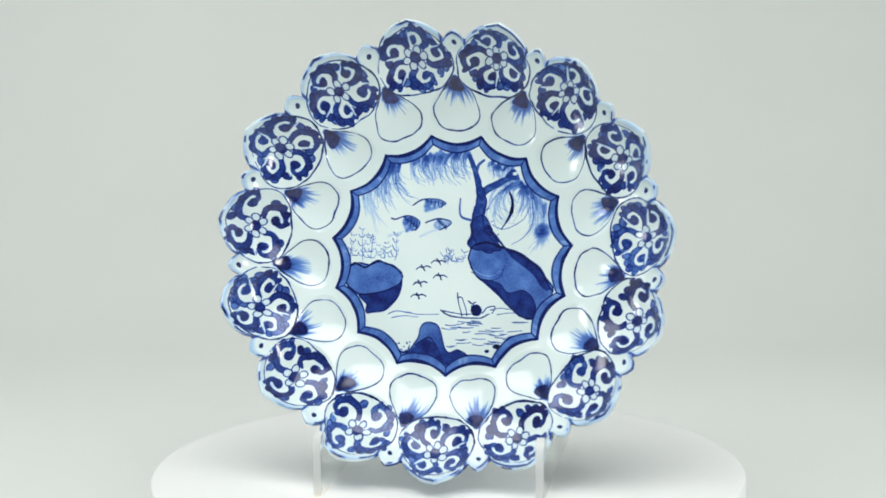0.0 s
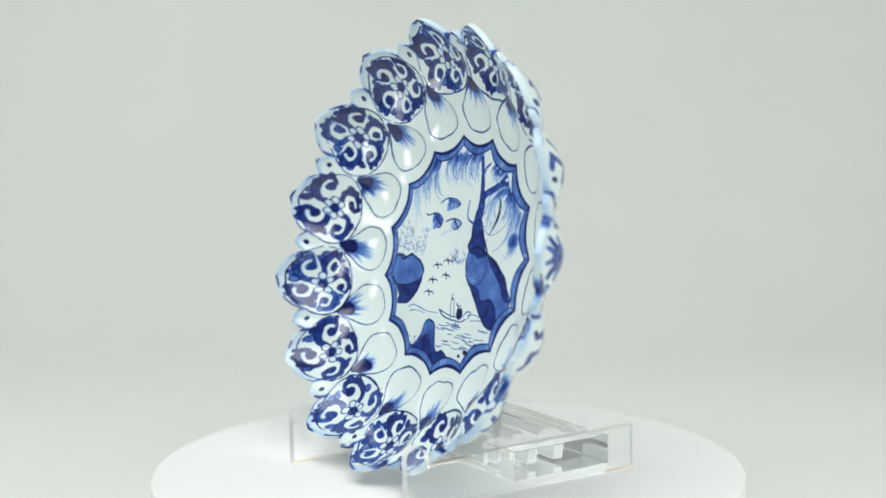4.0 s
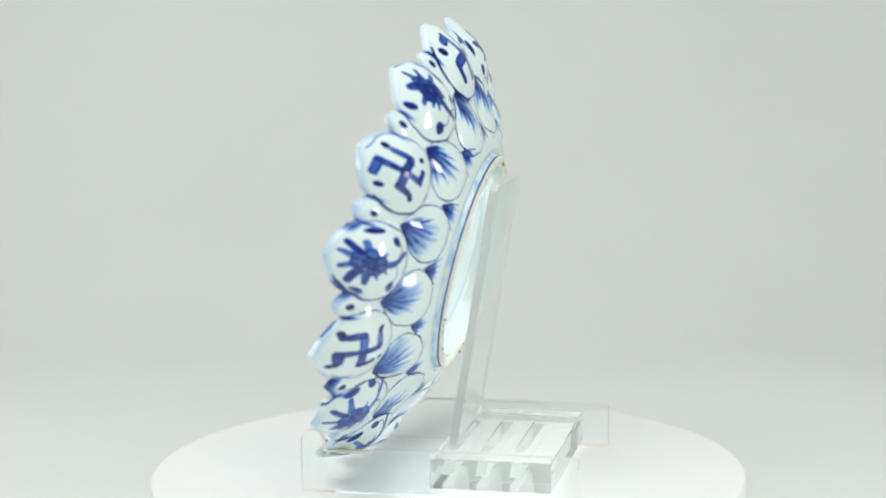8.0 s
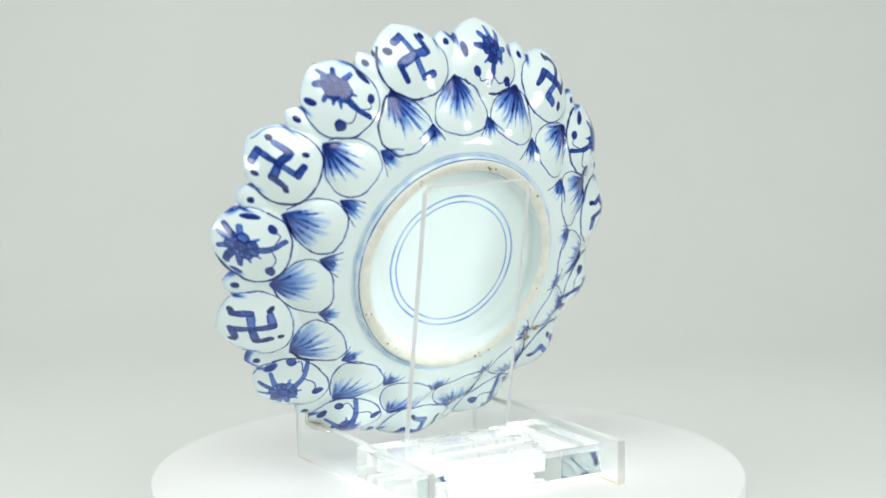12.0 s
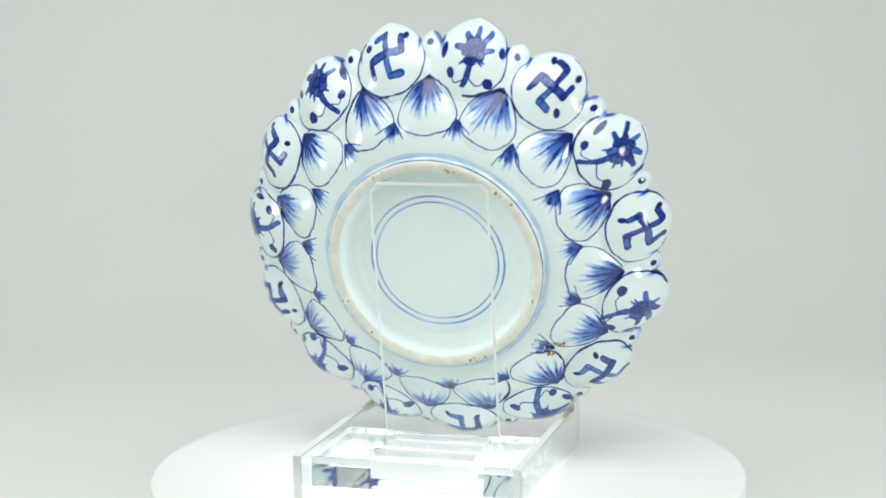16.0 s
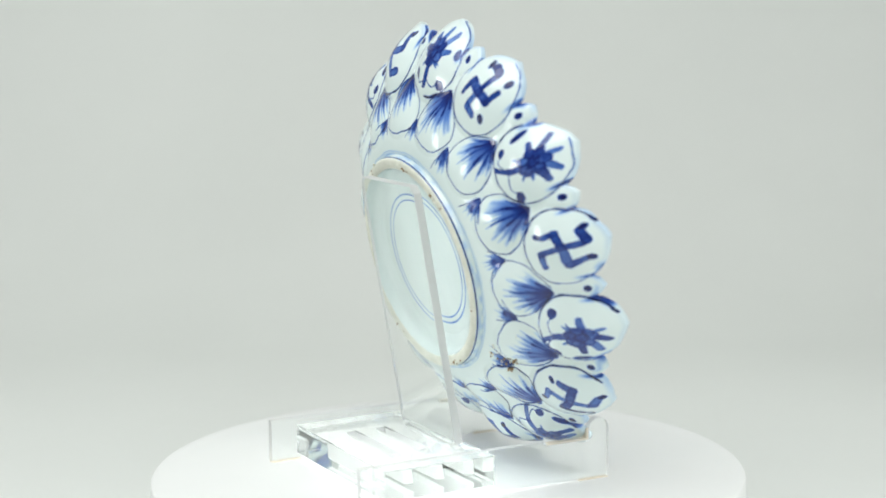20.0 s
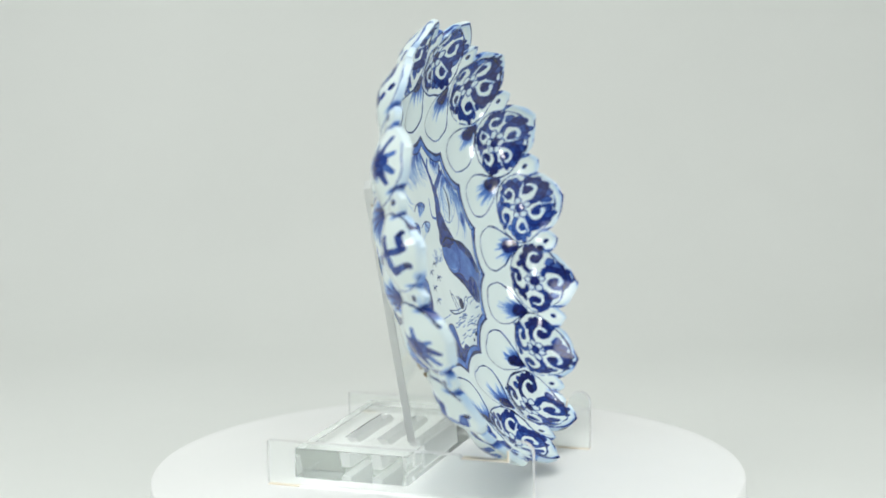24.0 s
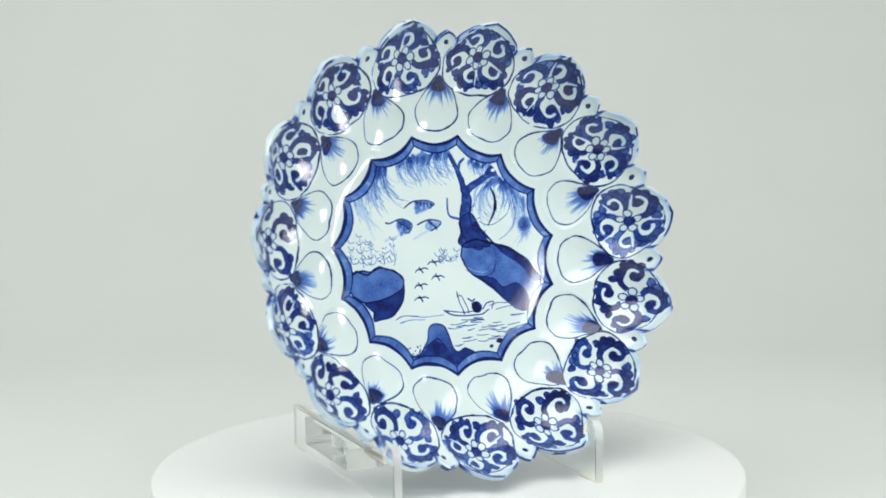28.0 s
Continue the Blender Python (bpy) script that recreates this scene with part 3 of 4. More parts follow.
    c.fill([(20.2, -16.2), (32.5, -18.3), (39.5, -25.7), (49.3, -23.3), (56.3, -29.9), (57.3, -40.5), (48.3, -41.4), (39.0, -33.3), (28.8, -23.7)], 0.62, 0.74, 0.5, grain=0.3)
    c.wipe([(14.7, -10.2), (20.9, -13.2), (28.6, -13.8), (33.8, -9.9)], 0.5, 0.3, 0.5, 0.55)
    c.stroke([(14.0, -11.8), (23.3, -16.9), (33.2, -14.5), (36.0, -6.9)], 0.4, 0.3, 0.8)
    c.stroke([(16.5, 7.3), (24.1, 8.9), (32.6, 6.0), (40.3, 3.8), (48.7, 0.9), (55.7, -5.1), (61.9, -12.5), (68.2, -23.0)], 1.5, 0.7, 0.94)
    grass(c, -5.2, 10.9, -6.0, 11, 7, rng)
    # rock on the far shore
    c.fill([(-73.4, -15.5), (-69.7, -9.3), (-61.9, -6.8), (-55.7, -8.3), (-47.9, -5.9), (-37.7, -9.5), (-32.5, -14.8), (-35.8, -21.7), (-46.5, -26.1), (-60.5, -27.5), (-70.0, -23.9)], 0.37, 0.90, 0.6, grain=0.35, scale=0.18)
    c.stroke([(-74.1, -16.3), (-70.4, -10.0), (-65.9, -6.9), (-61.9, -8.4), (-57.9, -9.9), (-53.4, -6.7), (-48.7, -5.1), (-44.0, -7.3), (-37.7, -8.8), (-32.1, -15.6)], 1.3, 0.7, 0.92)
    c.fill([(-62.0, -27.6), (-46.5, -26.1), (-35.8, -21.7), (-32.8, -17.9), (-34.8, -28.6), (-41.5, -37.1), (-50.7, -40.0), (-56.9, -40.5), (-56.3, -34.3)], 0.64, 0.76, 0.6, grain=0.3)
    grass(c, -68.8, -35.3, -4.5, 22, 9, rng)
    # clouds
    cloud(c, [(-27.0, 32.8), (-22.8, 35.5), (-18.2, 37.5), (-12.8, 37.9), (-7.4, 36.8), (-4.2, 34.2), (-8.0, 31.1), (-13.3, 29.1), (-18.7, 28.3), (-19.6, 32.1)], 0.40)
    cloud(c, [(-41.1, 24.2), (-38.0, 23.4), (-32.6, 25.0), (-27.2, 25.1), (-22.4, 22.5), (-23.1, 18.6), (-26.9, 15.9), (-30.7, 14.3), (-32.4, 17.4), (-33.2, 20.4)], 0.46)
    cloud(c, [(-18.1, 21.4), (-14.7, 22.9), (-9.3, 23.8), (-3.9, 23.1), (-1.1, 21.2), (-3.8, 18.5), (-8.3, 16.5), (-11.5, 17.6), (-12.3, 19.9), (-11.6, 21.4)], 0.30)
    for a in ([(-42.3, 11.9), (-33.8, 14.3), (-26.1, 17.1)], [(-21.3, 12.1), (-12.2, 15.7), (-3.8, 18.1)]):
        c.stroke(a, 1.6, 0.4, 0.10, 1.4)
    for x, y in [(-18.4, -9.6), (-8.4, -6.0), (-7.4, -15.9), (-20.7, -20.0), (-21.6, -28.7)]:
        bird(c, x, y, 1.65)
    # boat, and the water round it
    c.stroke([(-6.3, -37.2), (0.3, -40.8), (10.3, -42.9), (21.0, -42.7), (27.0, -39.6)], 0.7, 0.5, 0.82)
    c.stroke([(-6.3, -37.2), (1.8, -38.9), (9.5, -40.3), (16.3, -40.5)], 0.5, 0.4, 0.8)
    c.stroke([(5.6, -26.0), (6.6, -33.9), (8.3, -41.4)], 0.6, 0.5, 0.8)
    c.stroke([(5.3, -29.4), (9.2, -30.1), (11.8, -41.4)], 0.45, 0.4, 0.75)
    c.fill([(14.6, -34.9), (19.2, -34.0), (22.0, -37.4), (20.2, -41.2), (16.0, -41.3), (14.0, -38.3)], 0.85)
    c.stroke([(13.0, -31.9), (15.4, -33.7), (17.6, -32.2)], 0.8, 0.5, 0.82)
    c.stroke([(22.4, -39.6), (26.1, -35.4), (30.6, -34.6), (29.2, -38.8)], 0.55, 0.4, 0.76)
    for k in range(34):
        f = k / 33
        y = -44.7 - f * (-44.7 - -61.4)
        x = rng.uniform(0.2, 48.6) - 8 * f * rng.uniform(-0.6, 0.6)
        n = rng.uniform(4.5, 12.5)
        c.stroke([(x - n / 2, y + rng.uniform(-0.3, 0.3)), (x, y - 0.25), (x + n / 2, y + rng.uniform(-0.2, 0.5))], 0.4, 0.24, rng.uniform(0.5, 0.72))
    for a in ([(-41.3, -40.9), (-34.5, -38.5), (-25.9, -39.1)], [(-30.6, -38.8), (-18.9, -40.5), (-7.4, -39.9)], [(-38.9, -43.5), (-30.5, -41.8), (-21.2, -42.4)], [(27.7, -36.9), (33.7, -35.3), (40.6, -35.9)], [(32.3, -39.5), (38.3, -38.2), (44.4, -38.8)]):
        c.stroke(a, 0.4, 0.25, 0.6)
    for k in range(5):
        c.stroke([(15.5 + k * 1.3, -44.7), (15.5 + k * 1.3 + 2.0, -46.6)], 0.45, 0.3, 0.7)
    # hill at the near edge
    c.fill([(-34.9, -63.3), (-31.2, -66.6), (-24.8, -63.7), (-20.5, -56.1), (-18.8, -49.1), (-13.8, -46.5), (-7.9, -47.5), (-4.8, -55.7), (-2.6, -62.6), (1.4, -65.4), (6.6, -63.9), (12.2, -67.1), (13.8, -70.2), (8.3, -74.3), (2.4, -76), (-7.7, -72.5), (-19.8, -70.3), (-30.9, -70.1)], 0.42, 0.84, 0.5, grain=0.6, scale=0.16)
    c.fill([(-33, -65.8), (-25.1, -64.5), (-19.6, -60.4), (-15.6, -56.6), (-11.5, -58.2), (-7.9, -62.1), (-4.2, -64), (1.4, -65.4), (6.6, -63.9), (12.2, -67.1), (13.8, -70.2), (6.4, -75.5), (-5.7, -72.5), (-17.8, -69.4)], 0.62, 0.0, soft=1.4, grain=0.4, scale=0.2)
    c.stroke([(-21.6, -62), (-17, -57.6), (-13, -55.9), (-10.3, -58.8), (-7.8, -64.7)], 0.7, 0.4, 0.82)
    c.stroke([(-14, -61.6), (-10, -59.9), (-7.3, -62.8), (-4.8, -68.7)], 0.5, 0.3, 0.78)
    for k in range(26):
        c.blob((-28.0 + rng.normal() * 5.0, -63.0 + rng.normal() * 3.2), 0.35 + 0.4 * rng.random(), 0.35, 0.0, 0.95, 0.3)
    c.blob((32.9, -61.7), 2.6, 1.5, 0.1, 0.98, 0.3)
    c.blob((26.1, -64.4), 1.6, 1.1, 0.1, 0.98, 0.3)


LANDSCAPE_CURTAIN = [((-40.0, 63.0), radians(-115), 9, 13, 0.5), ((-18.0, 67.5), radians(-105), 9, 9, 0.5), ((2.0, 69.5), radians(-105), 9, 8, 0.5),
                     ((31.0, 62.0), radians(-100), 9, 8, 0.5), ((48.0, 48.5), radians(-80), 9, 12, 0.46), ((-8.0, 68.5), radians(-105), 9, 9, 0.46)]


def build_well():
    phi = np.linspace(0, 2 * np.pi, 960, endpoint=False)
    rows = np.concatenate([[0.00005], np.linspace(0.0006, R_WELL, 205)])
    r, p = rows[:, None] + 0 * phi, phi + 0 * rows[:, None]
    c = Canvas(r * np.cos(p) * 1000, r * np.sin(p) * 1000, 3)
    paint_landscape(c)
    flat_r, flat_p = (r * 1000).reshape(-1), p.reshape(-1)
    inside = flat_r > scallop(flat_p) - 6.4
    c.p[inside] = 0
    paint_border(c, flat_r, flat_p)
    dish_part("well", surface(r, p, relief(r, p)), c.result(), "painted lake landscape inside a cusped blue border", closed=True)


# ---- front petals and roundels ----
def paint_inner_petal(c, rng):
    """Egg outline, blunt end to the well, with a loaded blue tip at the rim side."""
    lo, hi, w = 84.6 + rng.uniform(-0.4, 0.6), 117.2 + rng.uniform(-0.8, 0.8), 15.4 + rng.uniform(-0.8, 0.8)
    s = rng.uniform(-1.2, 1.2)
    side = [(0.3, 0.0), (0.72, 0.09), (0.97, 0.26), (1.0, 0.42), (0.80, 0.63), (0.45, 0.83), (0.12, 0.97)]
    left = [(-w * x + s * y, lo + (hi - lo) * y) for x, y in side]
    right = [(w * x + s * y, lo + (hi - lo) * y) for x, y in side]
    c.stroke(right[:1] + left, 0.38, 0.72, 0.93, 0.35, wob=0.6)
    c.stroke(left[:1] + right, 0.7 if rng.random() < 0.5 else 0.36, 0.42, 0.92, 0.35, wob=0.6)
    tip = (s + rng.uniform(-1.5, 1.5), hi + 1.2)
    c.fan(tip, radians(-90) + rng.uniform(-0.2, 0.2), 0.70, 22.0 + rng.uniform(-2, 3), 0.52, 8.0, int(rng.integers(1000)), 0.3, rng.uniform(-0.3, 0.3))
    c.fan(tip, radians(-90) + rng.uniform(-0.2, 0.2), 0.80, 15.5 + rng.uniform(-2.0, 2.5), 0.74, 5.0, int(rng.integers(1000)), 0.85)
    # the pressed heel of the brush: a blunt dark blot, dragged to one side
    drag, n = rng.uniform(-2.0, 2.0), 12.0 + rng.uniform(-2.0, 1.5)
    c.fill([(tip[0] - 1.4, tip[1]), (tip[0] + 1.4, tip[1]), (tip[0] + 4.4, tip[1] - n * 0.45), (tip[0] + 5.0 + drag * 0.5, tip[1] - n * 0.8), (tip[0] + drag, tip[1] - n), (tip[0] - 5.0 + drag * 0.5, tip[1] - n * 0.82), (tip[0] - 4.4, tip[1] - n * 0.45)], 0.78, 0.0, soft=1.4, grain=0.4, scale=0.5)


def paint_roundel(c, rng):
    """Arabesque: thick stems leave a flower of rings, sweep out and hook back to a round bulb, with outlined leaf lobes outside."""
    cy, turn = 128.0, rng.uniform(0, 6.28)
    c.clear_ellipse = (cy, 25.0, 19.6)
    cx, cdy = rng.uniform(-1.2, 1.2), rng.uniform(-0.6, 1.4)

    def place(x, y):
        return (cx * (1 - math.hypot(x, y) / 24) + x * 1.08, cy + cdy + y * (0.86 if y < 0 else 0.76))

    base = rng.uniform(0.51, 0.61)
    count = 5 if rng.random() < 0.75 else 4
    span = 2 * math.pi / count
    hand = 1 if rng.random() < 0.5 else -1
    wide = 1.18 if count == 4 else 1.0
    gaps = []
    for k in range(count):
        a = turn + span * (k + rng.uniform(-0.07, 0.07))
        d = base + rng.uniform(-0.10, 0.10)
        grow = rng.uniform(0.93, 1.05)
        ux, uy = math.cos(a), math.sin(a)

        def unit(u, v):
            """u to the side that the hook turns to, v outwards."""
            u, v = u * hand * wide * grow, v * (0.5 + 0.5 * grow)
            return place(ux * v - uy * u, uy * v + ux * u)

        for u, v, n in ((-3.4, 16.2, 2.5), (0.8, 18.4, 2.4), (5.4, 19.2, 2.4), (10.4, 17.6, 2.4), (13.8, 13.8, 1.8)):
            if rng.random() < 0.9:
                g = d + rng.choice([-0.16, -0.06, 0.06])
                c.blob(unit(u + rng.uniform(-0.5, 0.5), v + rng.uniform(-0.6, 0.6)), n * 1.1, n * 0.85, a + math.pi / 2 - hand * u * 0.06, g, 0.35, ring=min(d + 0.24, 0.8))
        sweep = [unit(0.4, 6.6), unit(-0.9, 10.6), unit(0.2, 14.6), unit(4.4, 18.0), unit(9.8, 17.0), unit(12.4, 13.0), unit(10.8, 9.6), unit(8.0, 9.6)]
        c.stroke(sweep[:4], 3.2, 4.4, d, 0.35, pool=0.26)
        c.stroke(sweep[2:], 4.2, 3.2, d - 0.03, 0.35, pool=0.26)
        c.blob(unit(7.7, 10.6), 3.0, 2.8, a, d + 0.06, 0.35, ring=min(d + 0.20, 0.78))
        # white hook inside the scroll, and the white left between two scrolls
        gaps.append(([unit(3.3, 6.8), unit(2.7, 10.2), unit(3.8, 13.2), unit(6.4, 14.7), unit(9.2, 14.0), unit(10.4, 12.4)], 1.6, 2.0))
        gaps.append(([unit(-2.6, 7.0), unit(-4.0, 11.4), unit(-5.4, 14.2), unit(-6.4, 16.6)], 1.9, 0.7))
    for line, w0, w1 in gaps:
        c.wipe(line, w0, w1, 0.4, 0.07)
    # little flower of rings round a dark seed
    petals = 5 if rng.random() < 0.6 else 6
    c.blob(place(0, 0), 6.6, 5.6, 0, 0.0, hollow=True)
    for k in range(petals):
        a = turn + 2 * math.pi * (k + rng.uniform(-0.08, 0.08)) / petals
        c.blob(place(5.0 * math.cos(a), 5.0 * math.sin(a)), 2.5, 2.1, a, 0.3, 0.3, ring=0.8, hollow=True)
    c.blob(place(0, 0), 3.0, 2.6, 0, base + 0.08, 0.4, ring=0.8)
    # outline, heavier on one side
    ring = [(25.4 * math.cos(a) * (1 - 0.10 * max(0, math.sin(a))), cy + (19.8 if math.sin(a) < 0 else 16.2) * math.sin(a)) for a in np.linspace(turn, turn + 6.15, 26)]
    c.stroke(ring[:14], 0.34, 0.8, 0.92, 0.35, wob=0.6)
    c.stroke(ring[13:], 0.8, 0.30, 0.88, 0.35, wob=0.6)


def paint_front_edge(c, r, phi, rng):
    gap = (rim_radius(phi) - r) * 1000
    wash = 0.02 + 0.15 * value_noise(phi * 14, gap * 0.25, 41)
    c.p = np.maximum(c.p, wash * (1 - ease(0.4, 3.4, gap)))
    k = (phi - FIRST) / STEP
    x = np.abs(k - np.round(k))
    fold = np.exp(-((x - 0.365) / 0.016) ** 2) * ease(0.1325, 0.1385, r)
    c.p = np.maximum(c.p, 0.6 * fold)
    tip = np.exp(-(x / (0.05 + 0.05 * value_noise(np.round(k) * 3.7, k * 0, 45))) ** 2) * (1 - ease(0.3, 1.5, gap)) * (value_noise(np.round(k) * 5.3, k * 0, 46) > 0.35)
    c.p = np.maximum(c.p, 0.85 * tip)
    fine = (1 - ease(0.10, 0.42, np.abs(gap - 0.5))) * ease(0.50, 0.75, value_noise(phi * 26, gap * 0.1, 47))
    c.p = np.maximum(c.p, 0.85 * fine)


def sector_grid(first_col, cols, rows):
    """Angles and radii of a patch of the ring; columns count from the first roundel's middle."""
    phi = FIRST + (first_col + np.arange(cols + 1)) * STEP / COLS
    return phi, ring_radii(phi, rows)


def paint_on(rows, first_col, cols, painters, seed, edge):
    phi, r = sector_grid(first_col, cols, rows)
    total, behind = np.zeros(r.shape), np.zeros(r.shape)
    painters = sorted(painters, key=lambda q: q[0] not in (paint_inner_petal, paint_back_petal))
    for painter, centre, key in painters:
        # the roundels' pattern keeps its shape up to the pointed rim
        c = Canvas((phi[None, :] - centre) * r * -1000, r * 1000, seed + key)
        c.clear_ellipse, c.centre = None, centre
        painter(c, np.random.default_rng(1000 + key))
        if c.clear_ellipse:
            # petals lie behind the roundels: nothing of them shows inside the ring
            cy, ax, ay = c.clear_ellipse
            inside = np.hypot(c.x / ax, (c.y - cy) / np.where(c.y < cy, ay, ay * 0.74)).reshape(r.shape) < 1
            behind = np.where(inside, 0, behind)
        layer = c.p.reshape(r.shape)
        if painter in (paint_inner_petal, paint_back_petal):
            behind = np.maximum(behind, layer)
        else:
            total = np.maximum(total, layer)
    total = np.maximum(total, behind)
    c = Canvas(phi + 0 * r, r, seed)
    c.p = total.reshape(-1)
    edge(c, r.reshape(-1), (phi + 0 * r).reshape(-1), np.random.default_rng(seed))
    return phi, r, c.result()


def paint_rim_dot(c, rng):
    c.blob((rng.uniform(-0.6, 0.6), 136.6), 1.7, 1.1, rng.uniform(-0.6, 0.6), 0.86, 0.4)


def angle(k):
    return FIRST + k * STEP


def build_front():
    inner = np.linspace(R_WELL, R_SPLIT, 78)
    outer = np.linspace(R_SPLIT, R_RIM, 92)
    none = lambda c, r, phi, rng: None
    for k in range(SECTORS):
        both = [(paint_roundel, angle(k), k), (paint_roundel, angle(k + 1), (k + 1) % SECTORS), (paint_inner_petal, angle(k + 0.5), 40 + k)]
        phi, r, p = paint_on(inner, k * COLS, COLS, both, 60, none)
        flat_r, flat_p = (r * 1000).reshape(-1), (phi + 0 * r).reshape(-1)
        dish_part("petal", surface(r, phi, relief(r, phi)), p, "hollow white petal with a blue brushed tip")
        near = [(paint_roundel, angle(k), k), (paint_inner_petal, angle(k + 0.5), 40 + k), (paint_inner_petal, angle(k - 0.5), 40 + (k - 1) % SECTORS)]
        phi, r, p = paint_on(outer, k * COLS - 46, 92, near, 60, paint_front_edge)
        dish_part("medallion", surface(r, phi, relief(r, phi) - lip(r, phi)), p, "hollow rim lobe with a blue scroll roundel")
        near = both + [(paint_rim_dot, angle(k + 0.5), 80 + k)]
        phi, r, p = paint_on(outer, k * COLS + 46, COLS - 92, near, 60, paint_front_edge)
        dish_part("rim_lobe", surface(r, phi, relief(r, phi) - lip(r, phi)), p, "small rim lobe with a blue dot")


# ---- back ----
def paint_back_petal(c, rng):
    # the brush held less pigment on the lower lobes
    load = 0.85 + 0.15 * math.cos(c.centre - radians(125))
    lo, hi, w = 85.0 + rng.uniform(-1.2, 1.2), 118.6 + rng.uniform(-0.6, 0.6), 18.2 + rng.uniform(-1.2, 0.8)
    s = rng.uniform(-2.5, 2.5)
    side = [(0.25, 0.0), (0.68, 0.09), (0.96, 0.28), (1.0, 0.45), (0.82, 0.68), (0.45, 0.88), (0.1, 1.0)]
    for flip in (-1, 1):
        heavy = rng.random() < 0.25
        c.stroke([(flip * w * x + s * y, lo + (hi - lo) * y) for x, y in side], 0.4, 1.15 if heavy else 0.5, 0.92, 0.35, wob=0.5)
    c.stroke([(-w * 0.3, lo), (0, lo - 0.4), (w * 0.3, lo)], 0.4, 0.4, 0.7)
    tip = (s + rng.uniform(-2.5, 2.5), hi + 2.0)
    lean, reach = radians(-90) + rng.uniform(-0.15, 0.15), 27.5 + rng.uniform(-2, 2.5)
    c.fan(tip, lean, 0.88, reach + 2, 0.46 * load, 9.0, int(rng.integers(1000)), 0.3, rng.uniform(-0.3, 0.3))
    c.fan(tip, lean, 0.86, 16.0 + rng.uniform(-1, 2), 0.78 * load, 6.0, int(rng.integers(1000)), 0.45)
    # the brush's separate teeth
    teeth = int(rng.integers(6, 9))
    for k in range(teeth):
        f = (k + rng.uniform(-0.25, 0.25)) / (teeth - 1) * 2 - 1
        a, n = lean + 0.72 * f, reach * (1.02 - 0.30 * f * f) * rng.uniform(0.85, 1.05)
        u, v = math.cos(a), math.sin(a)
        c.stroke([(tip[0] + 2 * u, tip[1] + 2 * v), (tip[0] + 0.62 * n * u, tip[1] + 0.62 * n * v)], 1.3, 2.1, (0.64 + rng.uniform(-0.08, 0.08)) * load, 0.7)
        c.stroke([(tip[0] + 0.55 * n * u, tip[1] + 0.55 * n * v), (tip[0] + 0.84 * n * u, tip[1] + 0.84 * n * v)], 2.1, 1.3, (0.44 + rng.uniform(-0.08, 0.06)) * load, 0.9)
        c.stroke([(tip[0] + 0.8 * n * u, tip[1] + 0.8 * n * v), (tip[0] + n * u, tip[1] + n * v)], 1.3, 0.4, 0.26 * load, 0.9)


def paint_leaf(c, rng):
    """A flicked leaf by the foot, with two hair lines."""
    tip = (rng.uniform(-1, 1), 94.5 + rng.uniform(-1, 1))
    lean = radians(-90) + rng.uniform(-0.45, 0.45)
    u, v = (math.cos(lean), math.sin(lean)), (-math.sin(lean), math.cos(lean))

    def at(a, b):
        return (tip[0] + u[0] * a + v[0] * b, tip[1] + u[1] * a + v[1] * b)

    n = 8.4 + rng.uniform(-1.5, 1.5)
    c.fan(tip, lean, 0.85, n + 5.5, 0.50, 6.0, int(rng.integers(1000)), 0.3)
    c.fill([at(0, 0), at(n * 0.35, 2.0), at(n * 0.85, 2.3), at(n, 0.6), at(n * 0.9, -2.0), at(n * 0.35, -1.8)], 0.52, 0.0, 0.4, soft=1.4, grain=0.8, scale=0.5)
    for flip in (-1, 1):
        m = n * rng.uniform(0.9, 1.25)
        c.stroke([at(0.5, 0), at(n * 0.45, flip * 3.2), at(m * 0.85, flip * 4.6)], 1.7, 0.5, 0.56, 0.8)
        c.stroke([at(0, 0), at(m * 0.6, flip * 5.0), at(m * 1.1, flip * rng.uniform(7, 10))], 0.45, 0.35, 0.8)


def paint_manji(c, rng):
    """The old Buddhist good-luck sign with four bent arms, as brushed on the lobes' backs."""
    turn, s, cy = rng.uniform(-0.22, 0.22), 9.8 + rng.uniform(-0.7, 0.7), 130.5
    d = 0.48 + rng.uniform(-0.08, 0.06)

    def at(x, y):
        return (x * math.cos(turn) - y * math.sin(turn), cy + x * math.sin(turn) + y * math.cos(turn))

    for k in range(4):
        a = k * math.pi / 2
        u, v = (math.cos(a), math.sin(a)), (-math.sin(a), math.cos(a))
        j = s * rng.uniform(0.92, 1.08)
        c.stroke([at(0, 0), at(u[0] * j, u[1] * j)], 3.4, 3.7, d + rng.uniform(-0.14, 0.06), 0.4, smooth=False, pool=0.3)
        c.stroke([at(u[0] * j, u[1] * j), at(u[0] * j + BEND * v[0] * j * 0.72, u[1] * j + BEND * v[1] * j * 0.72)], 3.8, 3.4, d + rng.uniform(-0.12, 0.16), 0.4, smooth=False, pool=0.3)
    for k in range(4):
        if rng.random() < 0.85:
            a = math.pi / 4 + k * math.pi / 2 + rng.uniform(-0.3, 0.3) + turn
            n = 15.5 + rng.uniform(-1.2, 1.2)
            c.blob((n * math.cos(a), cy + n * 0.86 * math.sin(a)), 2.0 + rng.uniform(-0.4, 0.6), 1.6, a, 0.8, 0.5)


BEND = -1


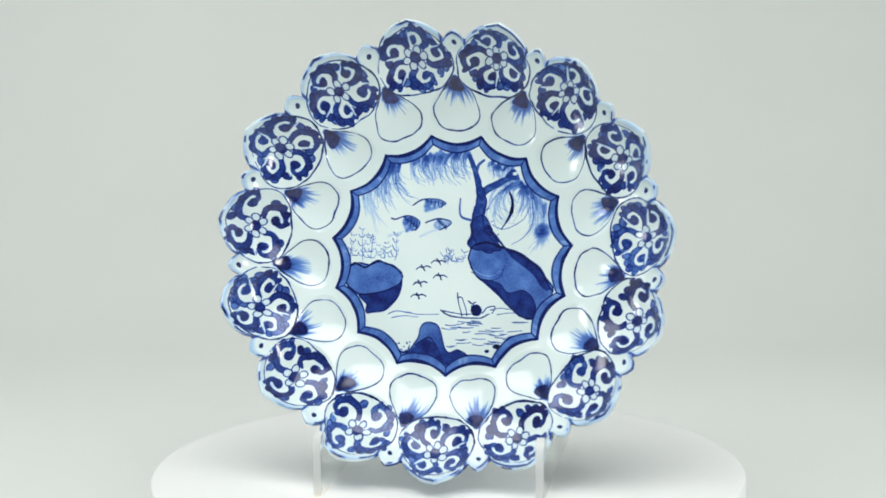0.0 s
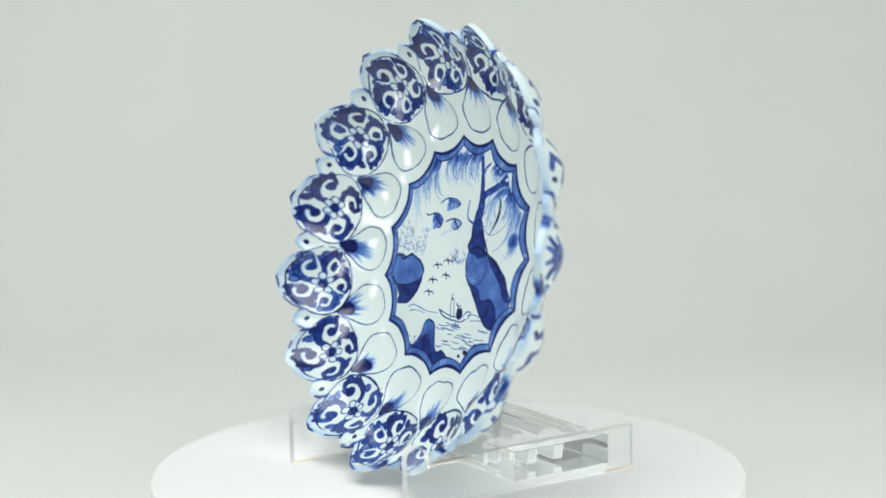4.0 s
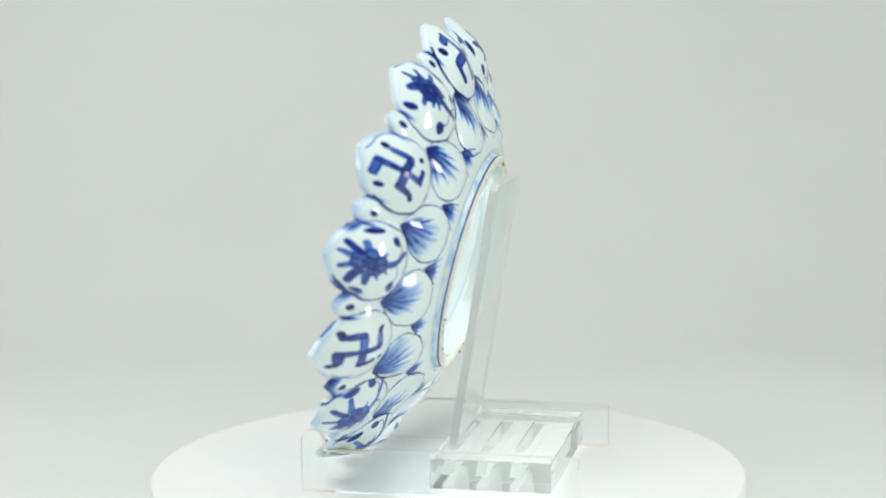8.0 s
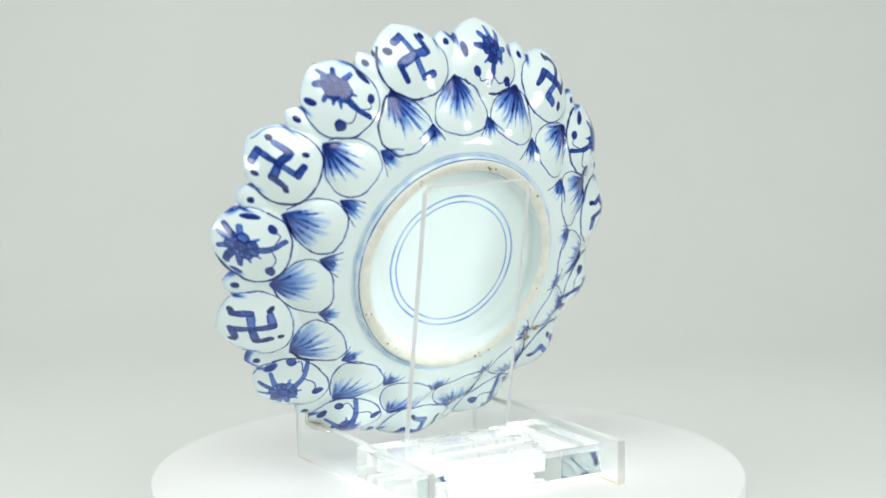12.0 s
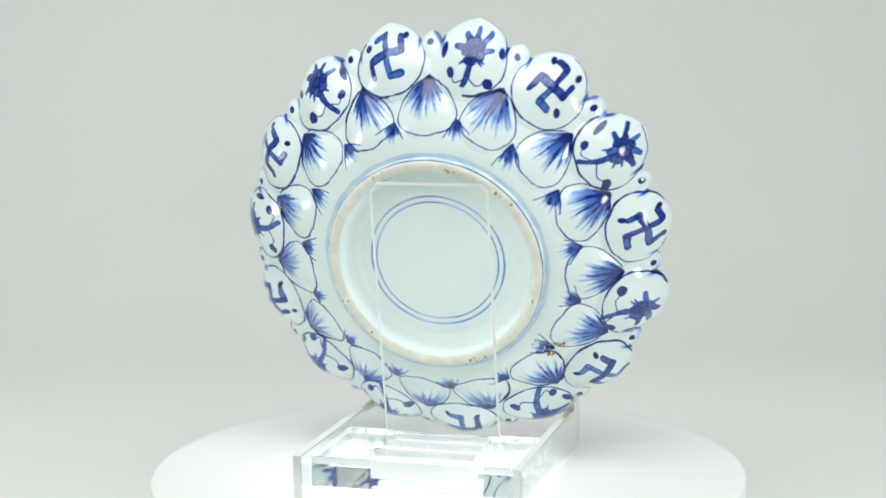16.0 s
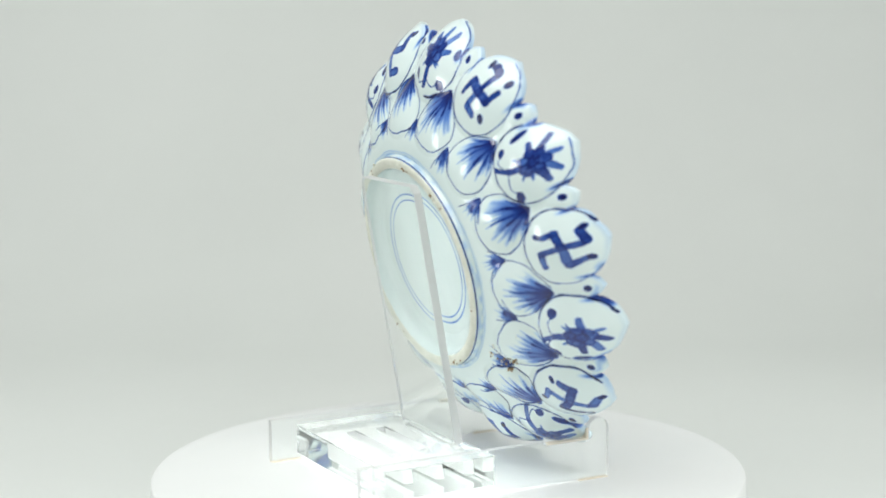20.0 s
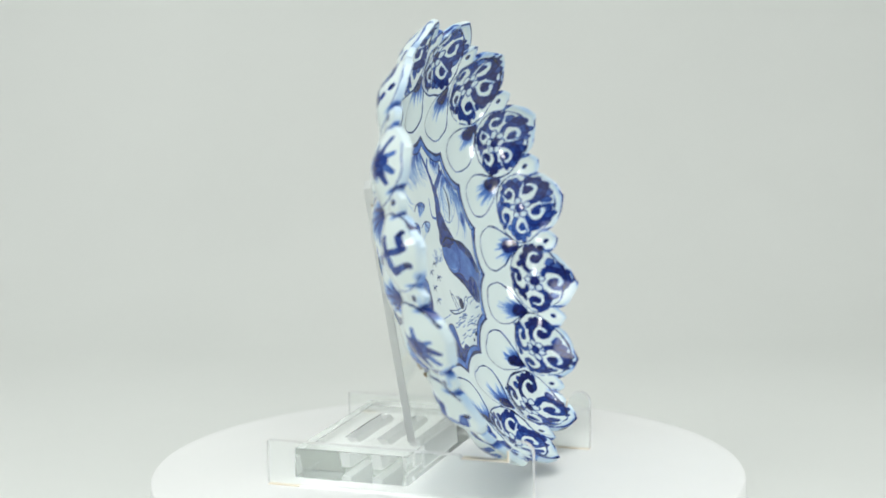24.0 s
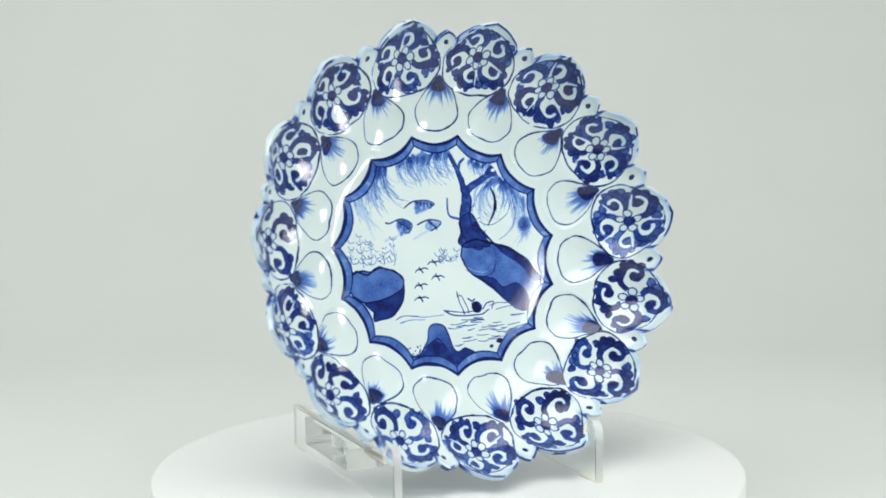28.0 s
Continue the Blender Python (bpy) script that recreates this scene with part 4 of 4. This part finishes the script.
def paint_sprig(c, rng):
    """A lobed rosette with blunt petals flicked towards the rim, on a thick stem that leans inwards between buds."""
    cy, cx = 132.0 + rng.uniform(-1, 1), rng.uniform(-2.5, 2.5)
    d = 0.49 + rng.uniform(-0.09, 0.07)
    curl = 1 if rng.random() < 0.5 else -1

    def at(x, y):
        return (cx + curl * x, cy + y * (0.84 if y > 0 else 1.0))

    count = int(rng.integers(5, 7))
    for k in range(count):
        a = radians(8) + k * radians(166) / (count - 1) + rng.uniform(-0.14, 0.14)
        n0, n1 = 6.8 + rng.uniform(-0.5, 0.8), 12.6 + 2.6 * abs(math.cos(a)) * rng.random() + rng.uniform(-2.2, 1.0)
        g, b, w = d + rng.uniform(-0.16, 0.08), a + rng.uniform(-0.2, 0.2), 3.0 + rng.uniform(-0.6, 0.8)
        c.stroke([at(n0 * math.cos(a), n0 * math.sin(a)), at(n1 * math.cos(b), n1 * math.sin(b))], w, w * 0.75, g, 0.6, smooth=False, pool=0.22)
    for a in (radians(205), radians(232), radians(318)):
        a = a + rng.uniform(-0.2, 0.2)
        c.stroke([at(6 * math.cos(a), 6 * math.sin(a)), at(9.5 * math.cos(a), 9.5 * math.sin(a))], 2.2, 1.0, d - 0.06, 0.6, smooth=False)
    for k in range(7):
        a = k * math.pi * 2 / 7 + rng.uniform(-0.25, 0.25)
        c.blob(at(4.9 * math.cos(a), 4.7 * math.sin(a)), 2.8 + rng.uniform(-0.4, 0.4), 2.4, a, d + rng.uniform(-0.12, 0.04), 0.5, ring=d + 0.24)
    c.blob(at(0, 0), 3.0, 2.7, 0, d + 0.02, 0.5, ring=d + 0.24)
    lean = rng.uniform(2.0, 8.5)
    c.stroke([at(0.4, -6), at(lean * 0.25, -11), at(lean * 0.7, -15.5), at(lean * 1.25, -19.2)], 3.8, 2.8, d - 0.02, 0.4, pool=0.22)
    # thin stalks with a bud on either side
    c.stroke([at(lean * 0.4, -12), at(-5, -15.5), at(-10.5, -13.5)], 0.5, 0.4, 0.66)
    c.fill([at(-9.6, -13.2), at(-12.4, -15.4), at(-16.0, -13.8), at(-14.6, -10.6), at(-11.2, -10.8)], d + 0.08, d + 0.24, 0.4)
    c.stroke([at(lean * 0.8, -14), at(lean + 4.6, -16.0), at(lean + 7.0, -12.6)], 0.5, 0.4, 0.66)
    c.blob(at(lean + 8.2, -11.4), 2.6, 1.8, curl * 0.7, d + 0.08, 0.5, ring=d + 0.22)
    c.blob(at(18.5, 1.0 + rng.uniform(-2, 1)), 4.0, 1.9, 1.4, d + 0.16, 0.6)
    if rng.random() < 0.8:
        c.blob(at(-17.0, 3.5), 2.8, 1.7, rng.uniform(0, 3), d + 0.1, 0.6)


def paint_back_ring(c, rng):
    cy = 130.5
    c.clear_ellipse = (cy, 22.6, 20.2)
    a0 = rng.uniform(2.6, 3.6)
    ring = [(23.4 * math.cos(a) * (1 - 0.08 * max(0, math.sin(a))), cy + (20.8 if math.sin(a) < 0 else 16.5) * math.sin(a)) for a in np.linspace(a0, a0 + 3.9, 18)]
    c.stroke(ring, 0.4, 1.0 if rng.random() < 0.4 else 0.5, 0.92, 0.35, wob=0.5)
    c.stroke([(x * 1.0, y) for x, y in ring[:2]] + [(23.4 * math.cos(a0 - b), cy + (20.8 if math.sin(a0 - b) < 0 else 16.5) * math.sin(a0 - b)) for b in (0.3, 0.7, 1.1)], 0.4, 0.3, 0.66)


def paint_back_edge(c, r, phi, rng):
    gap = (rim_radius(phi) - r) * 1000
    wash = 0.01 + 0.12 * value_noise(phi * 11, gap * 0.2, 43) ** 1.3
    c.p = np.maximum(c.p, wash * (1 - ease(0.4, 3.8, gap)))
    k = (phi - FIRST) / STEP
    x = np.abs(k - np.round(k))
    fold = np.exp(-((x - 0.365) / 0.018) ** 2) * ease(0.130, 0.138, r)
    c.p = np.maximum(c.p, (0.35 + 0.45 * value_noise(k * 2.0, 0 * k, 49)) * fold)
    blot = ease(0.55, 0.8, value_noise(phi * 17, gap * 0.12, 48)) * (1 - ease(2.0, 5.0, gap)) * ease(0.2, 0.33, x)
    c.p = np.maximum(c.p, 0.54 * blot)


def paint_back_dot(c, rng):
    c.blob((rng.uniform(-0.6, 0.6), 136.0), 2.0, 1.6, rng.uniform(-0.6, 0.6), 0.76, 0.6)


def back_points(phi, r, rows):
    """The back follows the front, a few millimetres behind, and rounds over into the lip at the rim."""
    thick = (0.0028 + 0.0014 * (1 - ease(0.105, 0.140, rows)) + 0.0053 * (1 - ease(0.074, 0.112, rows)))[:, None]
    near = ease(R_RIM - 0.0016, R_RIM, rows)[:, None]
    thick = thick * np.sqrt(np.clip(1 - near ** 2, 0, 1)) + 0 * r
    return surface(r, phi, relief(r, phi) * (1 + 0.35 * (1 - near)) + thick)


def build_back():
    inner = np.linspace(0.0722, R_SPLIT, 88)
    outer = np.concatenate([np.linspace(R_SPLIT, R_RIM - 0.0016, 84), R_RIM - 0.0016 * np.cos(np.linspace(0, np.pi / 2, 10))[1:]])
    none = lambda c, r, phi, rng: foot_wash(c, r, phi)
    for k in range(SECTORS):
        motif = [paint_sprig if j % 2 == (0 if j < 9 else 1) else paint_manji for j in range(SECTORS)]

        def lobe(j):
            j = j % SECTORS
            return [(motif[j], angle(j), 100 + j), (paint_back_ring, angle(j), 140 + j)]

        def petals(j):
            return [(paint_back_petal, angle(j + 0.5), 180 + j % SECTORS)]

        leaf = [(paint_leaf, angle(k + n), 220 + (k + n) % SECTORS) for n in (0, 1)]
        phi, r, p = paint_on(inner, k * COLS, COLS, petals(k) + leaf + lobe(k) + lobe(k + 1), 90, none)
        dish_part("back_petal", back_points(phi, r, inner), p, "bulging back petal with blue brush streaks", flip=True)
        phi, r, p = paint_on(outer, k * COLS - 46, 92, lobe(k) + petals(k) + petals(k - 1), 90, paint_back_edge)
        what = "a blue bent-armed lucky sign" if motif[k] is paint_manji else "a blue flower sprig"
        dish_part("back_medallion", back_points(phi, r, outer), p, "bulging rim lobe painted with " + what, flip=True)
        phi, r, p = paint_on(outer, k * COLS + 46, COLS - 92, petals(k) + lobe(k) + lobe(k + 1) + [(paint_back_dot, angle(k + 0.5), 260 + k)], 90, paint_back_edge)
        dish_part("back_rim_lobe", back_points(phi, r, outer), p, "small bulging rim lobe with a blue dot", flip=True)


def foot_wash(c, r, phi):
    mm = r * 1000
    wob = 0.6 * value_noise(phi * 12, phi * 0, 71)
    c.p = np.maximum(c.p, (0.02 + 0.18 * value_noise(phi * 16, mm * 0.4, 72)) * (1 - ease(74.4, 76.2, mm + wob)))
    c.p = np.maximum(c.p, (0.04 + 0.14 * value_noise(phi * 5, phi * 0, 73)) * (1 - ease(0.15, 0.45, np.abs(mm - 76.0 + wob))))


def build_foot():
    count = 480
    phi = np.linspace(0, 2 * np.pi, count, endpoint=False)
    # glazed outside of the foot with its blue line
    prof = [(0.0742, -0.0070), (0.0738, -0.0095), (0.0733, -0.0120), (0.0727, -0.0138)]
    dense = np.stack([np.interp(np.linspace(0, 3, 24), range(4), [q[i] for q in prof]) for i in (0, 1)], axis=1)
    pts = lathe_points(dense, count)
    z = pts[..., 2] * 1000
    p = 0.02 + 0.18 * (value_noise(phi * 14 + 0 * z, z * 0.5, 75) - 0.4)
    p = np.maximum(p * (1 - ease(-13.0, -13.8, z)), (0.55 + 0.45 * value_noise(phi * 9 + 0 * z, 0 * z, 76)) * (1 - ease(0.25, 0.6, np.abs(z + 13.1))))
    foot = dish_part("foot_ring", pts, p, "raised foot ring with a blue band", flip=False, closed=True)
    # bare clay on which the dish stands
    prof = [(0.0727, -0.0138), (0.0722, -0.0146), (0.0712, -0.0151), (0.0695, -0.0152), (0.0668, -0.0149), (0.0655, -0.0140)]
    pts = lathe_points(prof, count)
    pts[..., 2] += 0.0003 * (value_noise(phi * 30, 0 * phi, 77) - 0.5)
    clay = grid_mesh("bare_clay_edge", pts, BISCUIT, foot, "cream unglazed clay edge", False, True)
    # glazed inside and base
    prof = [(0.0655, -0.0140), (0.0648, -0.0115), (0.0640, -0.0085), (0.0622, -0.0066), (0.059, -0.0058), (0.054, -0.0054)]
    prof = np.array(prof + [(x, -0.0052) for x in np.linspace(0.0535, 0.038, 60)] + [(0.02, -0.0050), (0.00005, -0.0050)])
    pts = lathe_points(prof, count)
    mm = np.repeat(prof[:, :1] * 1000, count, axis=1)
    ang = phi + 0 * mm
    p = np.zeros(mm.shape)
    for radius, width in ((45.6, 0.95), (41.6, 0.8)):
        wob = 0.4 * (value_noise(ang * 3, 0 * ang, 78) - 0.5)
        p = np.maximum(p, (0.15 + 0.16 * value_noise(ang * 5, 0 * ang, 79)) * (1 - ease(width * 0.4, width, np.abs(mm - radius + wob))))
    dish_part("base", pts, p, "glazed base with a double blue circle", flip=False, closed=True)


def build_flaws():
    """Kiln grit stuck to the glaze near the foot, and on the foot itself."""
    rng = np.random.default_rng(9)
    for k in range(78):
        r, a = (0.092 + rng.uniform(-0.010, 0.010), radians(217 + rng.normal() * 4.5)) if k < 40 else (0.0705 + rng.uniform(-0.003, 0.0022), radians(rng.choice([20, 60, 100, 130, 135, 138, 200, 250, 310, 335, 340])) + rng.uniform(-0.12, 0.12))
        bm = bmesh.new()
        bmesh.ops.create_icosphere(bm, subdivisions=1, radius=0.0005 + 0.0008 * rng.random() ** 2)
        for v in bm.verts:
            v.co *= rng.uniform(0.7, 1.2)
        h = float(np.interp(r, _FR, _FH)) - 0.0092 if k < 40 else -0.0152
        ob = part("kiln_grit", bm, GRIT if k % 5 < 3 else BISCUIT, DISH, "speck of kiln grit")
        ob.matrix_basis = LEAN @ Matrix.Translation((r * math.cos(a), r * math.sin(a), h))


build_well()
build_front()
build_back()
build_foot()
build_flaws()


def motions():
    """Everything on the turntable turns with it, clockwise seen from above."""
    times = [0.5 * k for k in range(57)]
    for thing, z in ((TURNTABLE, 0.0), (STAND, 0.0), (DISH, DISH_Z)):
        walk(thing, [(t, pose(0, 0, z, 0, 0, -(9.43 + 11.6406 * t))) for t in times])


motions()
